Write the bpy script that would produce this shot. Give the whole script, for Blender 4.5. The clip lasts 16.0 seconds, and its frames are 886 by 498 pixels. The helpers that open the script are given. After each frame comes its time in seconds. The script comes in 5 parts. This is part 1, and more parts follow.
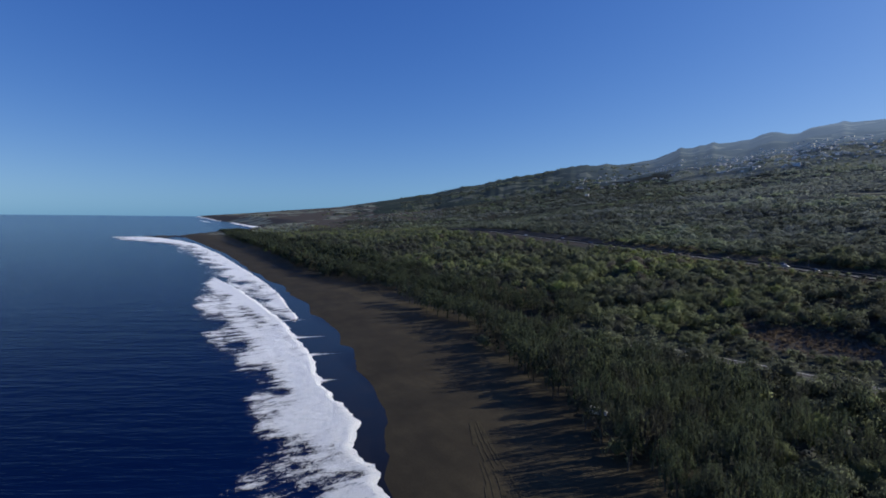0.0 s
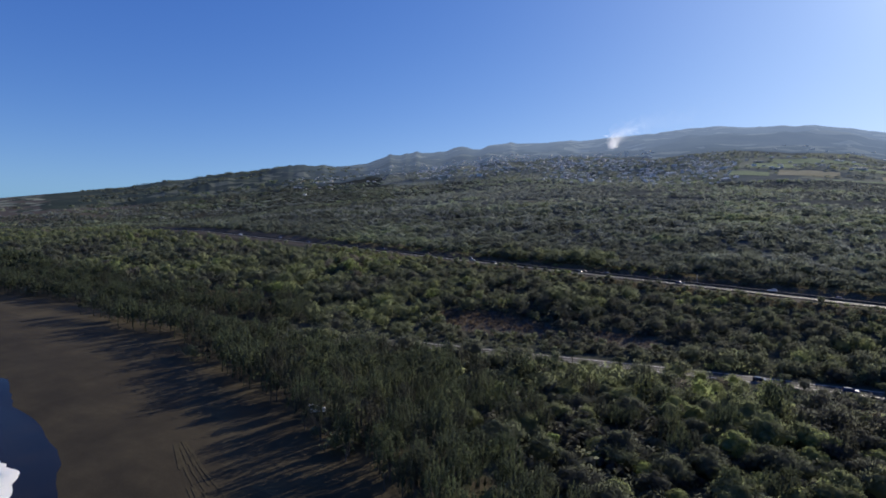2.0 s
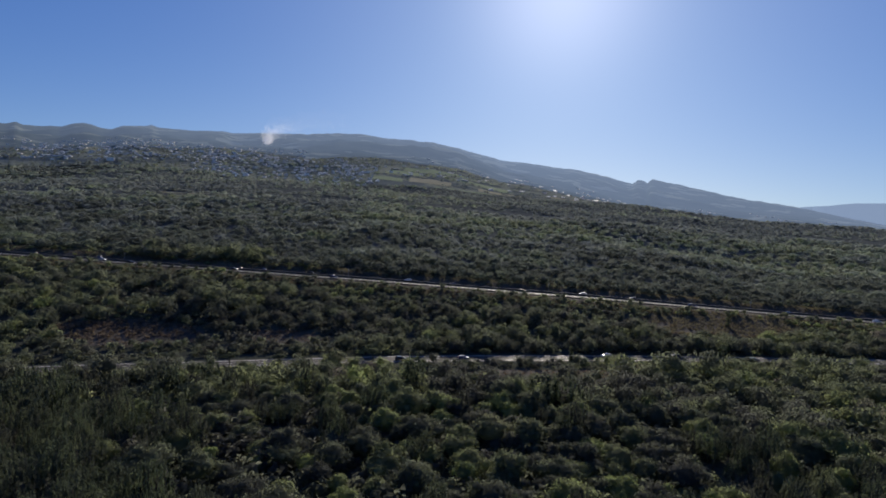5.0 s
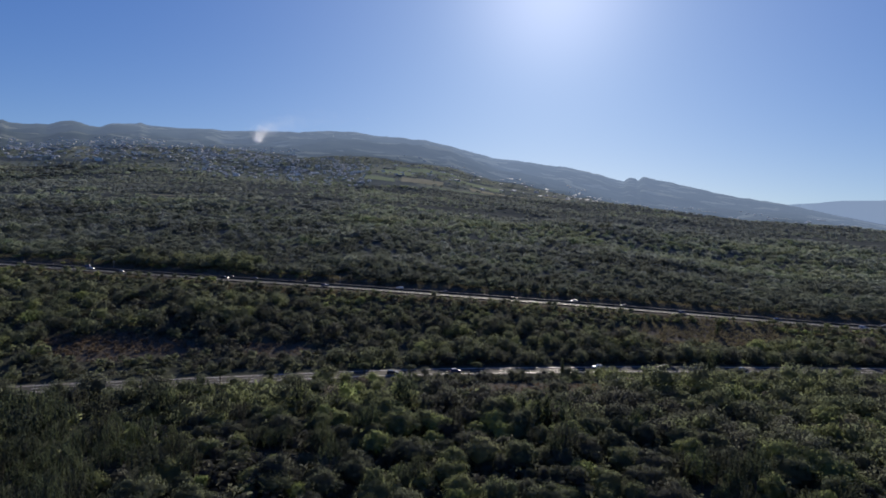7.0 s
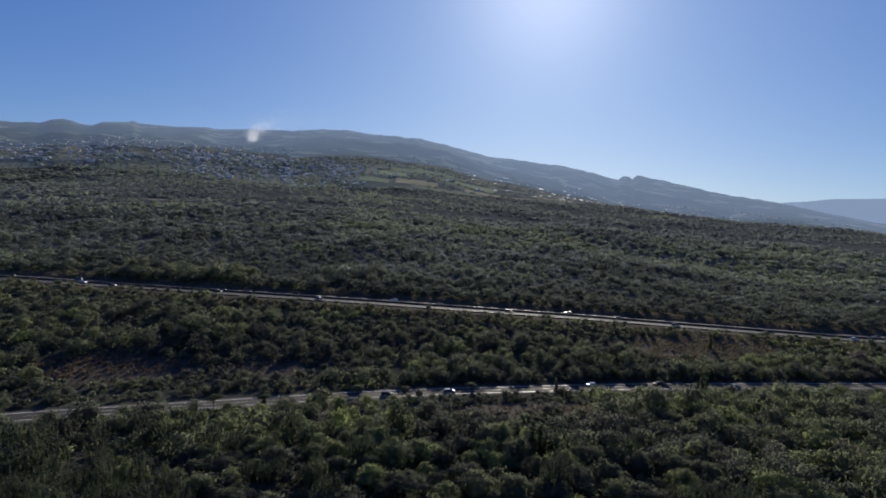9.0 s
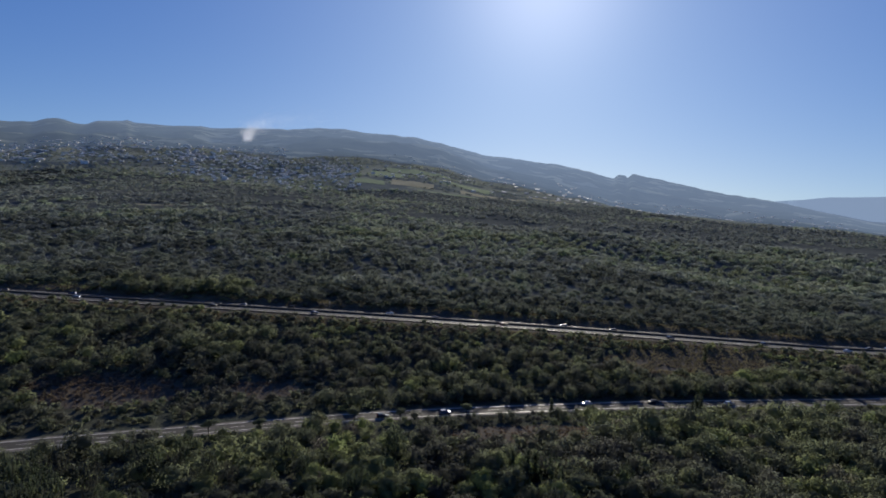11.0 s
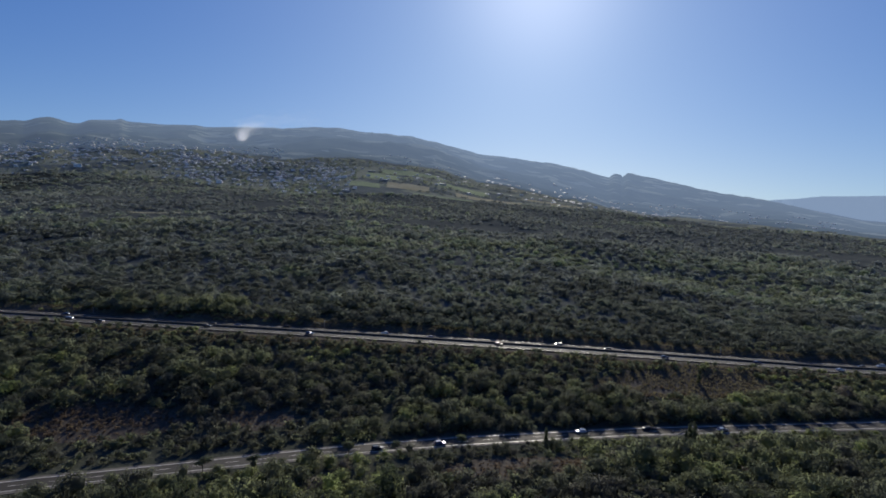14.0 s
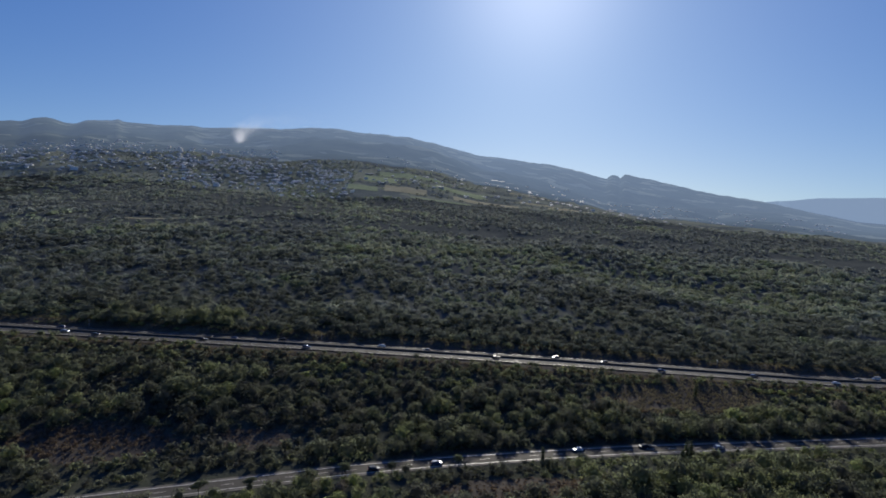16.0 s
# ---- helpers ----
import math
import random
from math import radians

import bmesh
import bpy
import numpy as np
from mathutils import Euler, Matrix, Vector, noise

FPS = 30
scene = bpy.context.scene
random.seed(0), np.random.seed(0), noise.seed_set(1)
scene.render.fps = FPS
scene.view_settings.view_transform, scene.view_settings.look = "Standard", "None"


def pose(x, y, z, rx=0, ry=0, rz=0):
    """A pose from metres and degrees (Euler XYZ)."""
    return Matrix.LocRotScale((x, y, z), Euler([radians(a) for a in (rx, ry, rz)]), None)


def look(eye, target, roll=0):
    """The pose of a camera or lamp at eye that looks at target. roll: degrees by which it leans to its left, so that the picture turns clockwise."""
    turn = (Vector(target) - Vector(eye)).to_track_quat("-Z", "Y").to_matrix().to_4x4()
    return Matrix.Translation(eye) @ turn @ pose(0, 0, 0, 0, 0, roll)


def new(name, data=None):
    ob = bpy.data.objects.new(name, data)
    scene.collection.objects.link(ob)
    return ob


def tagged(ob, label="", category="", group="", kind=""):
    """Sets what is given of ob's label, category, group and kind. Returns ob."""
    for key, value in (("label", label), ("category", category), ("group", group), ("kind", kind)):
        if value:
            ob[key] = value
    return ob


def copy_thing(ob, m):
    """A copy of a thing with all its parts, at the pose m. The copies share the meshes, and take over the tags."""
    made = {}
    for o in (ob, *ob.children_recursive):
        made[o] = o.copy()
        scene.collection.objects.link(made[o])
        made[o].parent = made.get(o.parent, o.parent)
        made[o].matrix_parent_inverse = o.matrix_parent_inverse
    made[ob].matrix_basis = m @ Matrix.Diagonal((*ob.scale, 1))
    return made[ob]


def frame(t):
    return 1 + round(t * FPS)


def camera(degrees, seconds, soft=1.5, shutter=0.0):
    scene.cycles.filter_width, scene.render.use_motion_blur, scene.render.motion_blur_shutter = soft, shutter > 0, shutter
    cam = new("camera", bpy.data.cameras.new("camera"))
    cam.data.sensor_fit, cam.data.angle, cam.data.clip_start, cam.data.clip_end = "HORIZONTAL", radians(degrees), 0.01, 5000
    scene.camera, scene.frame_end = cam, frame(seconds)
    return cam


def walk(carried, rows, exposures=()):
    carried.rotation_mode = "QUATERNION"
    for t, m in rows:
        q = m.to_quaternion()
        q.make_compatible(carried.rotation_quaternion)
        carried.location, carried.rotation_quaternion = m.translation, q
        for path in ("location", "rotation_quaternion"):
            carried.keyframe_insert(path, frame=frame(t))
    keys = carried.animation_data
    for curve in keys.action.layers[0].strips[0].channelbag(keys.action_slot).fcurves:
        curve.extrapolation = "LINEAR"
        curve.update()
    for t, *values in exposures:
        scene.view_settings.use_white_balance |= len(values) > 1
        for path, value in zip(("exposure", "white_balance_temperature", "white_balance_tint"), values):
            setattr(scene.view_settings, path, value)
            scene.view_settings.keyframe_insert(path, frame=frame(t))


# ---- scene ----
# ---------------------------------------------------------------- camera
cam = camera(79.5, 16.0, 1.7)
PATH = [
    (0, (1.41, -3.13, 52.44), (-41.31, 22.67, 49.35), 0.68),
    (0.5, (1.60, -3.42, 52.41), (-38.83, 25.85, 49.48), 0.68),
    (1, (1.57, -3.19, 52.34), (-34.71, 31.10, 49.47), 0.84),
    (1.5, (1.36, -2.60, 52.23), (-29.64, 36.53, 49.46), 1.11),
    (2, (1.04, -1.78, 52.07), (-23.38, 41.77, 49.44), 1.45),
    (2.5, (0.65, -0.88, 51.88), (-15.42, 46.40, 49.45), 1.81),
    (3, (0.23, -0.06, 51.64), (-3.79, 49.74, 49.57), 2.14),
    (3.5, (-0.15, 0.55, 51.36), (3.57, 50.38, 49.57), 2.39),
    (4, (-0.45, 0.81, 51.04), (4.80, 50.50, 49.32), 2.53),
    (6.5, (-0.47, 0.75, 55.79), (5.85, 50.30, 53.76), 2.47),
    (7, (-0.46, 0.87, 57.78), (6.01, 50.41, 55.72), 2.45),
    (7.5, (-0.45, 0.99, 59.82), (6.15, 50.51, 57.71), 2.44),
    (8, (-0.44, 1.12, 61.90), (6.29, 50.61, 59.73), 2.42),
    (8.5, (-0.44, 1.24, 64.00), (6.42, 50.72, 61.78), 2.40),
    (9, (-0.43, 1.36, 66.12), (6.53, 50.83, 63.85), 2.37),
    (11.5, (-0.39, 1.98, 76.80), (7.02, 51.37, 74.29), 2.25),
    (12, (-0.38, 2.11, 78.91), (7.10, 51.48, 76.35), 2.23),
    (12.5, (-0.37, 2.23, 80.98), (7.17, 51.59, 78.39), 2.22),
    (13, (-0.36, 2.35, 83.02), (7.24, 51.70, 80.40), 2.21),
    (13.5, (-0.35, 2.48, 85.02), (7.31, 51.81, 82.37), 2.21),
    (14, (-0.35, 2.60, 86.97), (7.38, 51.93, 84.30), 2.21),
    (14.5, (-0.34, 2.72, 88.86), (7.44, 52.04, 86.19), 2.22),
    (15, (-0.33, 2.85, 90.69), (7.51, 52.16, 88.02), 2.24),
    (15.5, (-0.32, 2.97, 92.45), (7.57, 52.27, 89.79), 2.26),
    (16, (-0.31, 3.09, 94.14), (7.64, 52.39, 91.50), 2.30),
]
EXPOSURES = [(0.0, 0.74, 6450, 8), (1.0, 0.82, 6500, 9), (2.0, 0.97, 6800, 11), (2.5, 1.10, 7100, 16), (3.0, 0.97, 7100, 17), (3.5, 0.75, 7000, 15), (4.0, 0.66, 6900, 13), (7.0, 0.63, 6850, 11), (16.0, 0.60, 6750, 8)]
walk(cam, [(t, look(eye, target, roll)) for t, eye, target, roll in PATH], EXPOSURES)

# ---------------------------------------------------------------- sky and sun
SUN_AZ, SUN_EL = 18.0, 25.0

world = bpy.data.worlds.new("sky")
scene.world = world
world.use_nodes = True
wt = world.node_tree
sky = wt.nodes.new("ShaderNodeTexSky")
sky.sky_type = "NISHITA"
sky.sun_disc = False
sky.sun_elevation = radians(SUN_EL)
sky.sun_rotation = radians(SUN_AZ)
sky.altitude = 0
sky.air_density = 1.0
sky.dust_density = 0.12
sky.ozone_density = 8.0
# a deep blue dry-season sky: each channel's range is drawn in towards the sun
split = wt.nodes.new("ShaderNodeSeparateColor")
join = wt.nodes.new("ShaderNodeCombineColor")
wt.links.new(sky.outputs[0], split.inputs[0])
for k, (source, power, gain) in enumerate(((1, 1.65, 0.140), (1, 1.05, 0.672), (2, 0.6, 1.57))):
    pw = wt.nodes.new("ShaderNodeMath")
    pw.operation = "POWER"
    pw.inputs[1].default_value = power
    mu = wt.nodes.new("ShaderNodeMath")
    mu.operation = "MULTIPLY_ADD"
    mu.inputs[1].default_value = gain
    mu.inputs[2].default_value = (0.085, 0.085, 0.0)[k]
    if k == 2:
        ad = wt.nodes.new("ShaderNodeMath")
        ad.operation = "MULTIPLY_ADD"
        ad.inputs[1].default_value = 0.6
        wt.links.new(split.outputs[1], ad.inputs[0])
        wt.links.new(split.outputs[2], ad.inputs[2])
        wt.links.new(ad.outputs[0], pw.inputs[0])
    else:
        wt.links.new(split.outputs[source], pw.inputs[0])
    wt.links.new(pw.outputs[0], mu.inputs[0])
    wt.links.new(mu.outputs[0], join.inputs[k])
# the aureole: dust scatters the sun's light forwards
way = wt.nodes.new("ShaderNodeTexCoord")
norm = wt.nodes.new("ShaderNodeVectorMath")
norm.operation = "NORMALIZE"
dot = wt.nodes.new("ShaderNodeVectorMath")
dot.operation = "DOT_PRODUCT"
dot.inputs[1].default_value = (math.sin(radians(SUN_AZ)) * math.cos(radians(SUN_EL)), math.cos(radians(SUN_AZ)) * math.cos(radians(SUN_EL)), math.sin(radians(SUN_EL)))
wt.links.new(way.outputs["Generated"], norm.inputs[0])
wt.links.new(norm.outputs[0], dot.inputs[0])
clip = wt.nodes.new("ShaderNodeMath")
clip.operation = "MAXIMUM"
clip.inputs[1].default_value = 0.0
wt.links.new(dot.outputs["Value"], clip.inputs[0])
glow = join.outputs[0]
for power, colour in ((110.0, (2.6, 2.4, 2.6)), (12.0, (1.3, 1.3, 1.3)), (4.0, (0.28, 0.28, 0.25))):
    pw = wt.nodes.new("ShaderNodeMath")
    pw.operation = "POWER"
    pw.inputs[1].default_value = power
    wt.links.new(clip.outputs[0], pw.inputs[0])
    sc = wt.nodes.new("ShaderNodeVectorMath")
    sc.operation = "SCALE"
    sc.inputs[0].default_value = colour
    wt.links.new(pw.outputs[0], sc.inputs["Scale"])
    su = wt.nodes.new("ShaderNodeVectorMath")
    su.operation = "ADD"
    wt.links.new(glow, su.inputs[0])
    wt.links.new(sc.outputs[0], su.inputs[1])
    glow = su.outputs[0]
wt.links.new(glow, wt.nodes["Background"].inputs[0])
wt.nodes["Background"].inputs[1].default_value = 0.068
sun = new("sun", bpy.data.lights.new("sun", "SUN"))
sun.data.energy = 2.8
sun.data.angle = radians(0.5)
sun.data.color = (1.0, 0.94, 0.85)
sun.matrix_world = look((math.sin(radians(SUN_AZ)) * 100, math.cos(radians(SUN_AZ)) * 100, math.tan(radians(SUN_EL)) * 100), (0, 0, 0))


# ---------------------------------------------------------------- materials
def node_mat(name):
    m = bpy.data.materials.new(name)
    m.use_nodes = True
    nt = m.node_tree
    return m, nt, nt.nodes["Principled BSDF"]


def add(nt, kind, **values):
    n = nt.nodes.new(kind)
    for key, v in values.items():
        n.inputs[key.replace("_", " ")].default_value = v
    return n


def noise_at(nt, scale, detail=4.0, rough=0.55, stretch=(1, 1, 1)):
    geo = nt.nodes.new("ShaderNodeNewGeometry")
    mp = nt.nodes.new("ShaderNodeMapping")
    mp.inputs["Scale"].default_value = stretch
    nt.links.new(geo.outputs["Position"], mp.inputs["Vector"])
    n = add(nt, "ShaderNodeTexNoise", Scale=scale, Detail=detail, Roughness=rough)
    nt.links.new(mp.outputs[0], n.inputs["Vector"])
    return n.outputs[0]


def ramp(nt, source, stops):
    r = nt.nodes.new("ShaderNodeValToRGB")
    while len(r.color_ramp.elements) < len(stops):
        r.color_ramp.elements.new(0.5)
    for e, (p, c) in zip(r.color_ramp.elements, stops):
        e.position = p
        e.color = (*c, 1) if len(c) == 3 else c
    nt.links.new(source, r.inputs[0])
    return r.outputs[0]


def mix(nt, fac, a, b, mode="MIX"):
    n = nt.nodes.new("ShaderNodeMix")
    n.data_type = "RGBA"
    n.blend_type = mode
    for sock, v in ((n.inputs["Factor"], fac), (n.inputs["A"], a), (n.inputs["B"], b)):
        if isinstance(v, bpy.types.NodeSocket):
            nt.links.new(v, sock)
        elif isinstance(v, (int, float)):
            sock.default_value = v
        else:
            sock.default_value = (*v, 1)
    return n.outputs["Result"]


def bump(nt, height, strength, distance, bsdf):
    b = add(nt, "ShaderNodeBump", Strength=strength, Distance=distance)
    nt.links.new(height, b.inputs["Height"])
    nt.links.new(b.outputs[0], bsdf.inputs["Normal"])


def surface(name, dark, light, scale, rough=0.8, fine=8.0, relief=0.05, metal=0.0, spec=0.5):
    """A two-scale stained surface: broad patches and fine grain, with relief."""
    m, nt, b = node_mat(name)
    broad = noise_at(nt, scale)
    grain = noise_at(nt, scale * fine, 3.0)
    col = ramp(nt, broad, [(0.3, dark), (0.7, light)])
    dim = tuple(0.6 * v for v in dark)
    col = mix(nt, ramp(nt, grain, [(0.35, (0.45,) * 3), (0.65, (0.0,) * 3)]), col, dim)
    nt.links.new(col, b.inputs["Base Color"])
    b.inputs["Roughness"].default_value = rough
    b.inputs["Metallic"].default_value = metal
    b.inputs["Specular IOR Level"].default_value = spec
    if relief:
        bump(nt, grain, 0.6, relief, b)
    return m


def leaf_mat(name, stops, through_light=0.35, per_object=False, sheen=0.08):
    """Foliage: hue by tree, patches by place, light passing through the leaves."""
    m, nt, b = node_mat(name)
    if per_object:
        info = nt.nodes.new("ShaderNodeObjectInfo")
        src = info.outputs["Random"]
    else:
        at = nt.nodes.new("ShaderNodeAttribute")
        at.attribute_name = "tint"
        src = at.outputs["Fac"]
    col = ramp(nt, src, stops)
    patch = noise_at(nt, 0.45, 5.0, 0.65)
    col = mix(nt, ramp(nt, patch, [(0.38, (0.0,) * 3), (0.68, (0.40,) * 3)]), col, tuple(0.6 * v for v in stops[0][1]))
    nt.links.new(col, b.inputs["Base Color"])
    b.inputs["Roughness"].default_value = 0.8
    b.inputs["Specular IOR Level"].default_value = sheen
    tr = nt.nodes.new("ShaderNodeBsdfTranslucent")
    nt.links.new(mix(nt, 1.0, col, (1.65, 1.62, 1.42), "MULTIPLY"), tr.inputs["Color"])
    mx = nt.nodes.new("ShaderNodeMixShader")
    mx.inputs[0].default_value = through_light
    nt.links.new(b.outputs[0], mx.inputs[1])
    nt.links.new(tr.outputs[0], mx.inputs[2])
    nt.links.new(mx.outputs[0], nt.nodes["Material Output"].inputs["Surface"])
    return m


LEAFY = [(0.0, (0.058, 0.062, 0.044)), (0.25, (0.074, 0.084, 0.050)), (0.55, (0.096, 0.114, 0.056)), (0.80, (0.130, 0.152, 0.060)), (0.94, (0.150, 0.190, 0.062)), (1.0, (0.108, 0.102, 0.07))]
FILAO = [(0.0, (0.050, 0.052, 0.044)), (0.35, (0.058, 0.072, 0.050)), (0.7, (0.074, 0.096, 0.058)), (1.0, (0.100, 0.116, 0.068))]
M_LEAF = leaf_mat("leaf_green", [(p, (c[0] * 1.40, c[1] * 1.37, c[2] * 1.80)) for p, c in LEAFY], 0.68)
M_LEAF_ONE = leaf_mat("leaf_green_tree", [(p, (c[0] * 1.34, c[1] * 1.33, c[2] * 1.70)) for p, c in LEAFY], 0.68, True)
# grey-blue greens for the slopes: some haze is put into the leaf colour
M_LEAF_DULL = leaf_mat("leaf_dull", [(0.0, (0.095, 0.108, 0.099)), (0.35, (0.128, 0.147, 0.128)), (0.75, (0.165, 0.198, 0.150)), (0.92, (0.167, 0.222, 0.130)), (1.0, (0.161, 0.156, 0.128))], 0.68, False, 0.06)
# paler and bluer again: thicker haze painted into the leaf colour
M_LEAF_HAZED = leaf_mat("leaf_hazed", [(0.0, (0.154, 0.176, 0.183)), (0.4, (0.205, 0.229, 0.222)), (0.75, (0.249, 0.284, 0.244)), (0.92, (0.242, 0.299, 0.209)), (1.0, (0.242, 0.238, 0.213))], 0.68, False, 0.06)
M_FILAO = leaf_mat("needle_green", FILAO, 0.5)
M_FILAO_ONE = leaf_mat("needle_green_tree", FILAO, 0.5, True)
M_CYPRESS = leaf_mat("cypress_green", [(0.0, (0.06, 0.075, 0.05)), (1.0, (0.075, 0.092, 0.055))], 0.55, True)
M_BARK = surface("bark", (0.05, 0.04, 0.032), (0.11, 0.09, 0.07), 1.5, 0.9, relief=0.03)
M_ASPHALT = surface("asphalt", (0.042, 0.038, 0.031), (0.066, 0.060, 0.050), 0.12, 0.82, 30.0, 0.004, 0.0, 0.22)
M_SHOULDER = surface("gravel_shoulder", (0.10, 0.092, 0.078), (0.18, 0.165, 0.14), 0.3, 0.9, 12.0, 0.02, 0.0, 0.2)
M_VERGE = surface("highway_verge", (0.034, 0.031, 0.028), (0.066, 0.058, 0.048), 0.25, 0.95, 10.0, 0.05, 0.0, 0.15)
M_PAINT = surface("road_paint", (0.58, 0.54, 0.46), (0.80, 0.76, 0.66), 0.5, 0.5, 10.0, 0.0)
M_CONCRETE = surface("barrier_concrete", (0.045, 0.045, 0.042), (0.09, 0.085, 0.08), 0.3, 0.9, 10.0, 0.01, 0.0, 0.2)
M_STEEL = surface("galvanised_steel", (0.35, 0.36, 0.37), (0.5, 0.5, 0.5), 1.0, 0.4, 8.0, 0.0, 0.9)
M_ROCK = surface("lava_rock", (0.02, 0.02, 0.022), (0.06, 0.055, 0.05), 0.08, 0.8, 12.0, 0.4)


def ground_mat():
    m, nt, b = node_mat("scrub_ground")
    big = noise_at(nt, 0.011, 6.0, 0.6)
    mid = noise_at(nt, 0.09, 5.0, 0.65)
    fine = noise_at(nt, 0.9, 4.0, 0.7)
    green = ramp(nt, mid, [(0.32, (0.052, 0.056, 0.044)), (0.55, (0.078, 0.083, 0.062)), (0.75, (0.106, 0.104, 0.076))])
    dry = ramp(nt, mid, [(0.3, (0.044, 0.038, 0.028)), (0.7, (0.078, 0.067, 0.046))])
    col = mix(nt, ramp(nt, big, [(0.52, (0.0,) * 3), (0.62, (0.75,) * 3)]), green, dry)
    col = mix(nt, ramp(nt, fine, [(0.4, (0.6,) * 3), (0.62, (0.0,) * 3)]), col, (0.032, 0.035, 0.026))
    nt.links.new(col, b.inputs["Base Color"])
    b.inputs["Roughness"].default_value = 1.0
    b.inputs["Specular IOR Level"].default_value = 0.0
    bump(nt, fine, 1.0, 0.5, b)
    return m


def sand_mat(name, low, high, relief):
    m, nt, b = node_mat(name)
    big = noise_at(nt, 0.06, 6.0, 0.62)
    streak = noise_at(nt, 0.25, 4.0, 0.6, (0.35, 1.4, 1))
    fine = noise_at(nt, 2.2, 4.0, 0.7)
    col = ramp(nt, big, [(0.34, low), (0.66, high)])
    col = mix(nt, ramp(nt, streak, [(0.4, (0.0,) * 3), (0.7, (0.45,) * 3)]), col, tuple(0.8 * v for v in low))
    col = mix(nt, ramp(nt, fine, [(0.35, (0.35,) * 3), (0.6, (0.0,) * 3)]), col, tuple(0.6 * v for v in low))
    nt.links.new(col, b.inputs["Base Color"])
    b.inputs["Roughness"].default_value = 0.9
    b.inputs["Specular IOR Level"].default_value = 0.15
    bump(nt, fine, 0.7, relief, b)
    return m


def water_mat():
    m, nt, b = node_mat("sea_water")
    depth = noise_at(nt, 0.006, 4.0)
    col = ramp(nt, depth, [(0.3, (0.0007, 0.0062, 0.036)), (0.7, (0.0012, 0.0092, 0.050))])
    nt.links.new(col, b.inputs["Base Color"])
    b.inputs["Roughness"].default_value = 0.12
    b.inputs["IOR"].default_value = 1.2
    b.inputs["Specular IOR Level"].default_value = 0.045
    # blue put into the reflection, in place of wave faces mirroring higher sky
    b.inputs["Specular Tint"].default_value = (0.30, 0.55, 1.0, 1)
    # long low crests, running across the wind
    co = nt.nodes.new("ShaderNodeTexCoord")
    heights = []
    for scale, along in ((0.11, 0.18), (0.42, 0.22)):
        mp = nt.nodes.new("ShaderNodeMapping")
        mp.vector_type = "TEXTURE"
        mp.inputs["Rotation"].default_value = (0, 0, radians(62))
        mp.inputs["Scale"].default_value = (1 / (scale * along), 1 / scale, 1 / scale)
        nt.links.new(co.outputs["Object"], mp.inputs["Vector"])
        no = add(nt, "ShaderNodeTexNoise", Scale=1.0, Detail=4.0, Roughness=0.55)
        nt.links.new(mp.outputs["Vector"], no.inputs["Vector"])
        heights.append(no.outputs["Fac"])
    bump(nt, mix(nt, 0.4, heights[0], heights[1]), 0.6, 1.7, b)
    return m


def wet_mat():
    m, nt, b = node_mat("wet_sand")
    big = noise_at(nt, 0.12, 4.0)
    nt.links.new(ramp(nt, big, [(0.3, (0.008, 0.008, 0.010)), (0.7, (0.016, 0.013, 0.012))]), b.inputs["Base Color"])
    b.inputs["Roughness"].default_value = 0.25
    b.inputs["Specular IOR Level"].default_value = 0.11
    bump(nt, noise_at(nt, 1.2, 3.0), 0.15, 0.1, b)
    return m


def foam_mat():
    """White water: dense towards the breaking front, torn into lace and streaks behind it."""
    m, nt, b = node_mat("sea_foam")
    at = nt.nodes.new("ShaderNodeAttribute")
    at.attribute_name = "dense"
    streak = noise_at(nt, 0.30, 8.0, 0.72, (1.7, 0.7, 1))
    lace = noise_at(nt, 1.5, 9.0, 0.85, (1.2, 0.9, 1))
    both = mix(nt, 0.5, streak, lace)
    sub = nt.nodes.new("ShaderNodeMath")
    sub.operation = "ADD"
    nt.links.new(both, sub.inputs[0])
    nt.links.new(at.outputs["Fac"], sub.inputs[1])
    cover = ramp(nt, sub.outputs[0], [(0.78, (0.0,) * 3), (0.86, (0.7,) * 3), (0.93, (1.0,) * 3)])
    # thin foam is bluish, thick foam white
    tone = ramp(nt, mix(nt, 0.6, streak, lace), [(0.36, (0.16, 0.26, 0.31)), (0.42, (0.74, 0.79, 0.78)), (0.46, (0.98, 0.98, 0.95))])
    nt.links.new(tone, b.inputs["Base Color"])
    b.inputs["Roughness"].default_value = 0.7
    bump(nt, lace, 1.0, 0.8, b)
    clear = nt.nodes.new("ShaderNodeBsdfTransparent")
    mx = nt.nodes.new("ShaderNodeMixShader")
    nt.links.new(cover, mx.inputs[0])
    nt.links.new(clear.outputs[0], mx.inputs[1])
    nt.links.new(b.outputs[0], mx.inputs[2])
    nt.links.new(mx.outputs[0], nt.nodes["Material Output"].inputs["Surface"])
    return m


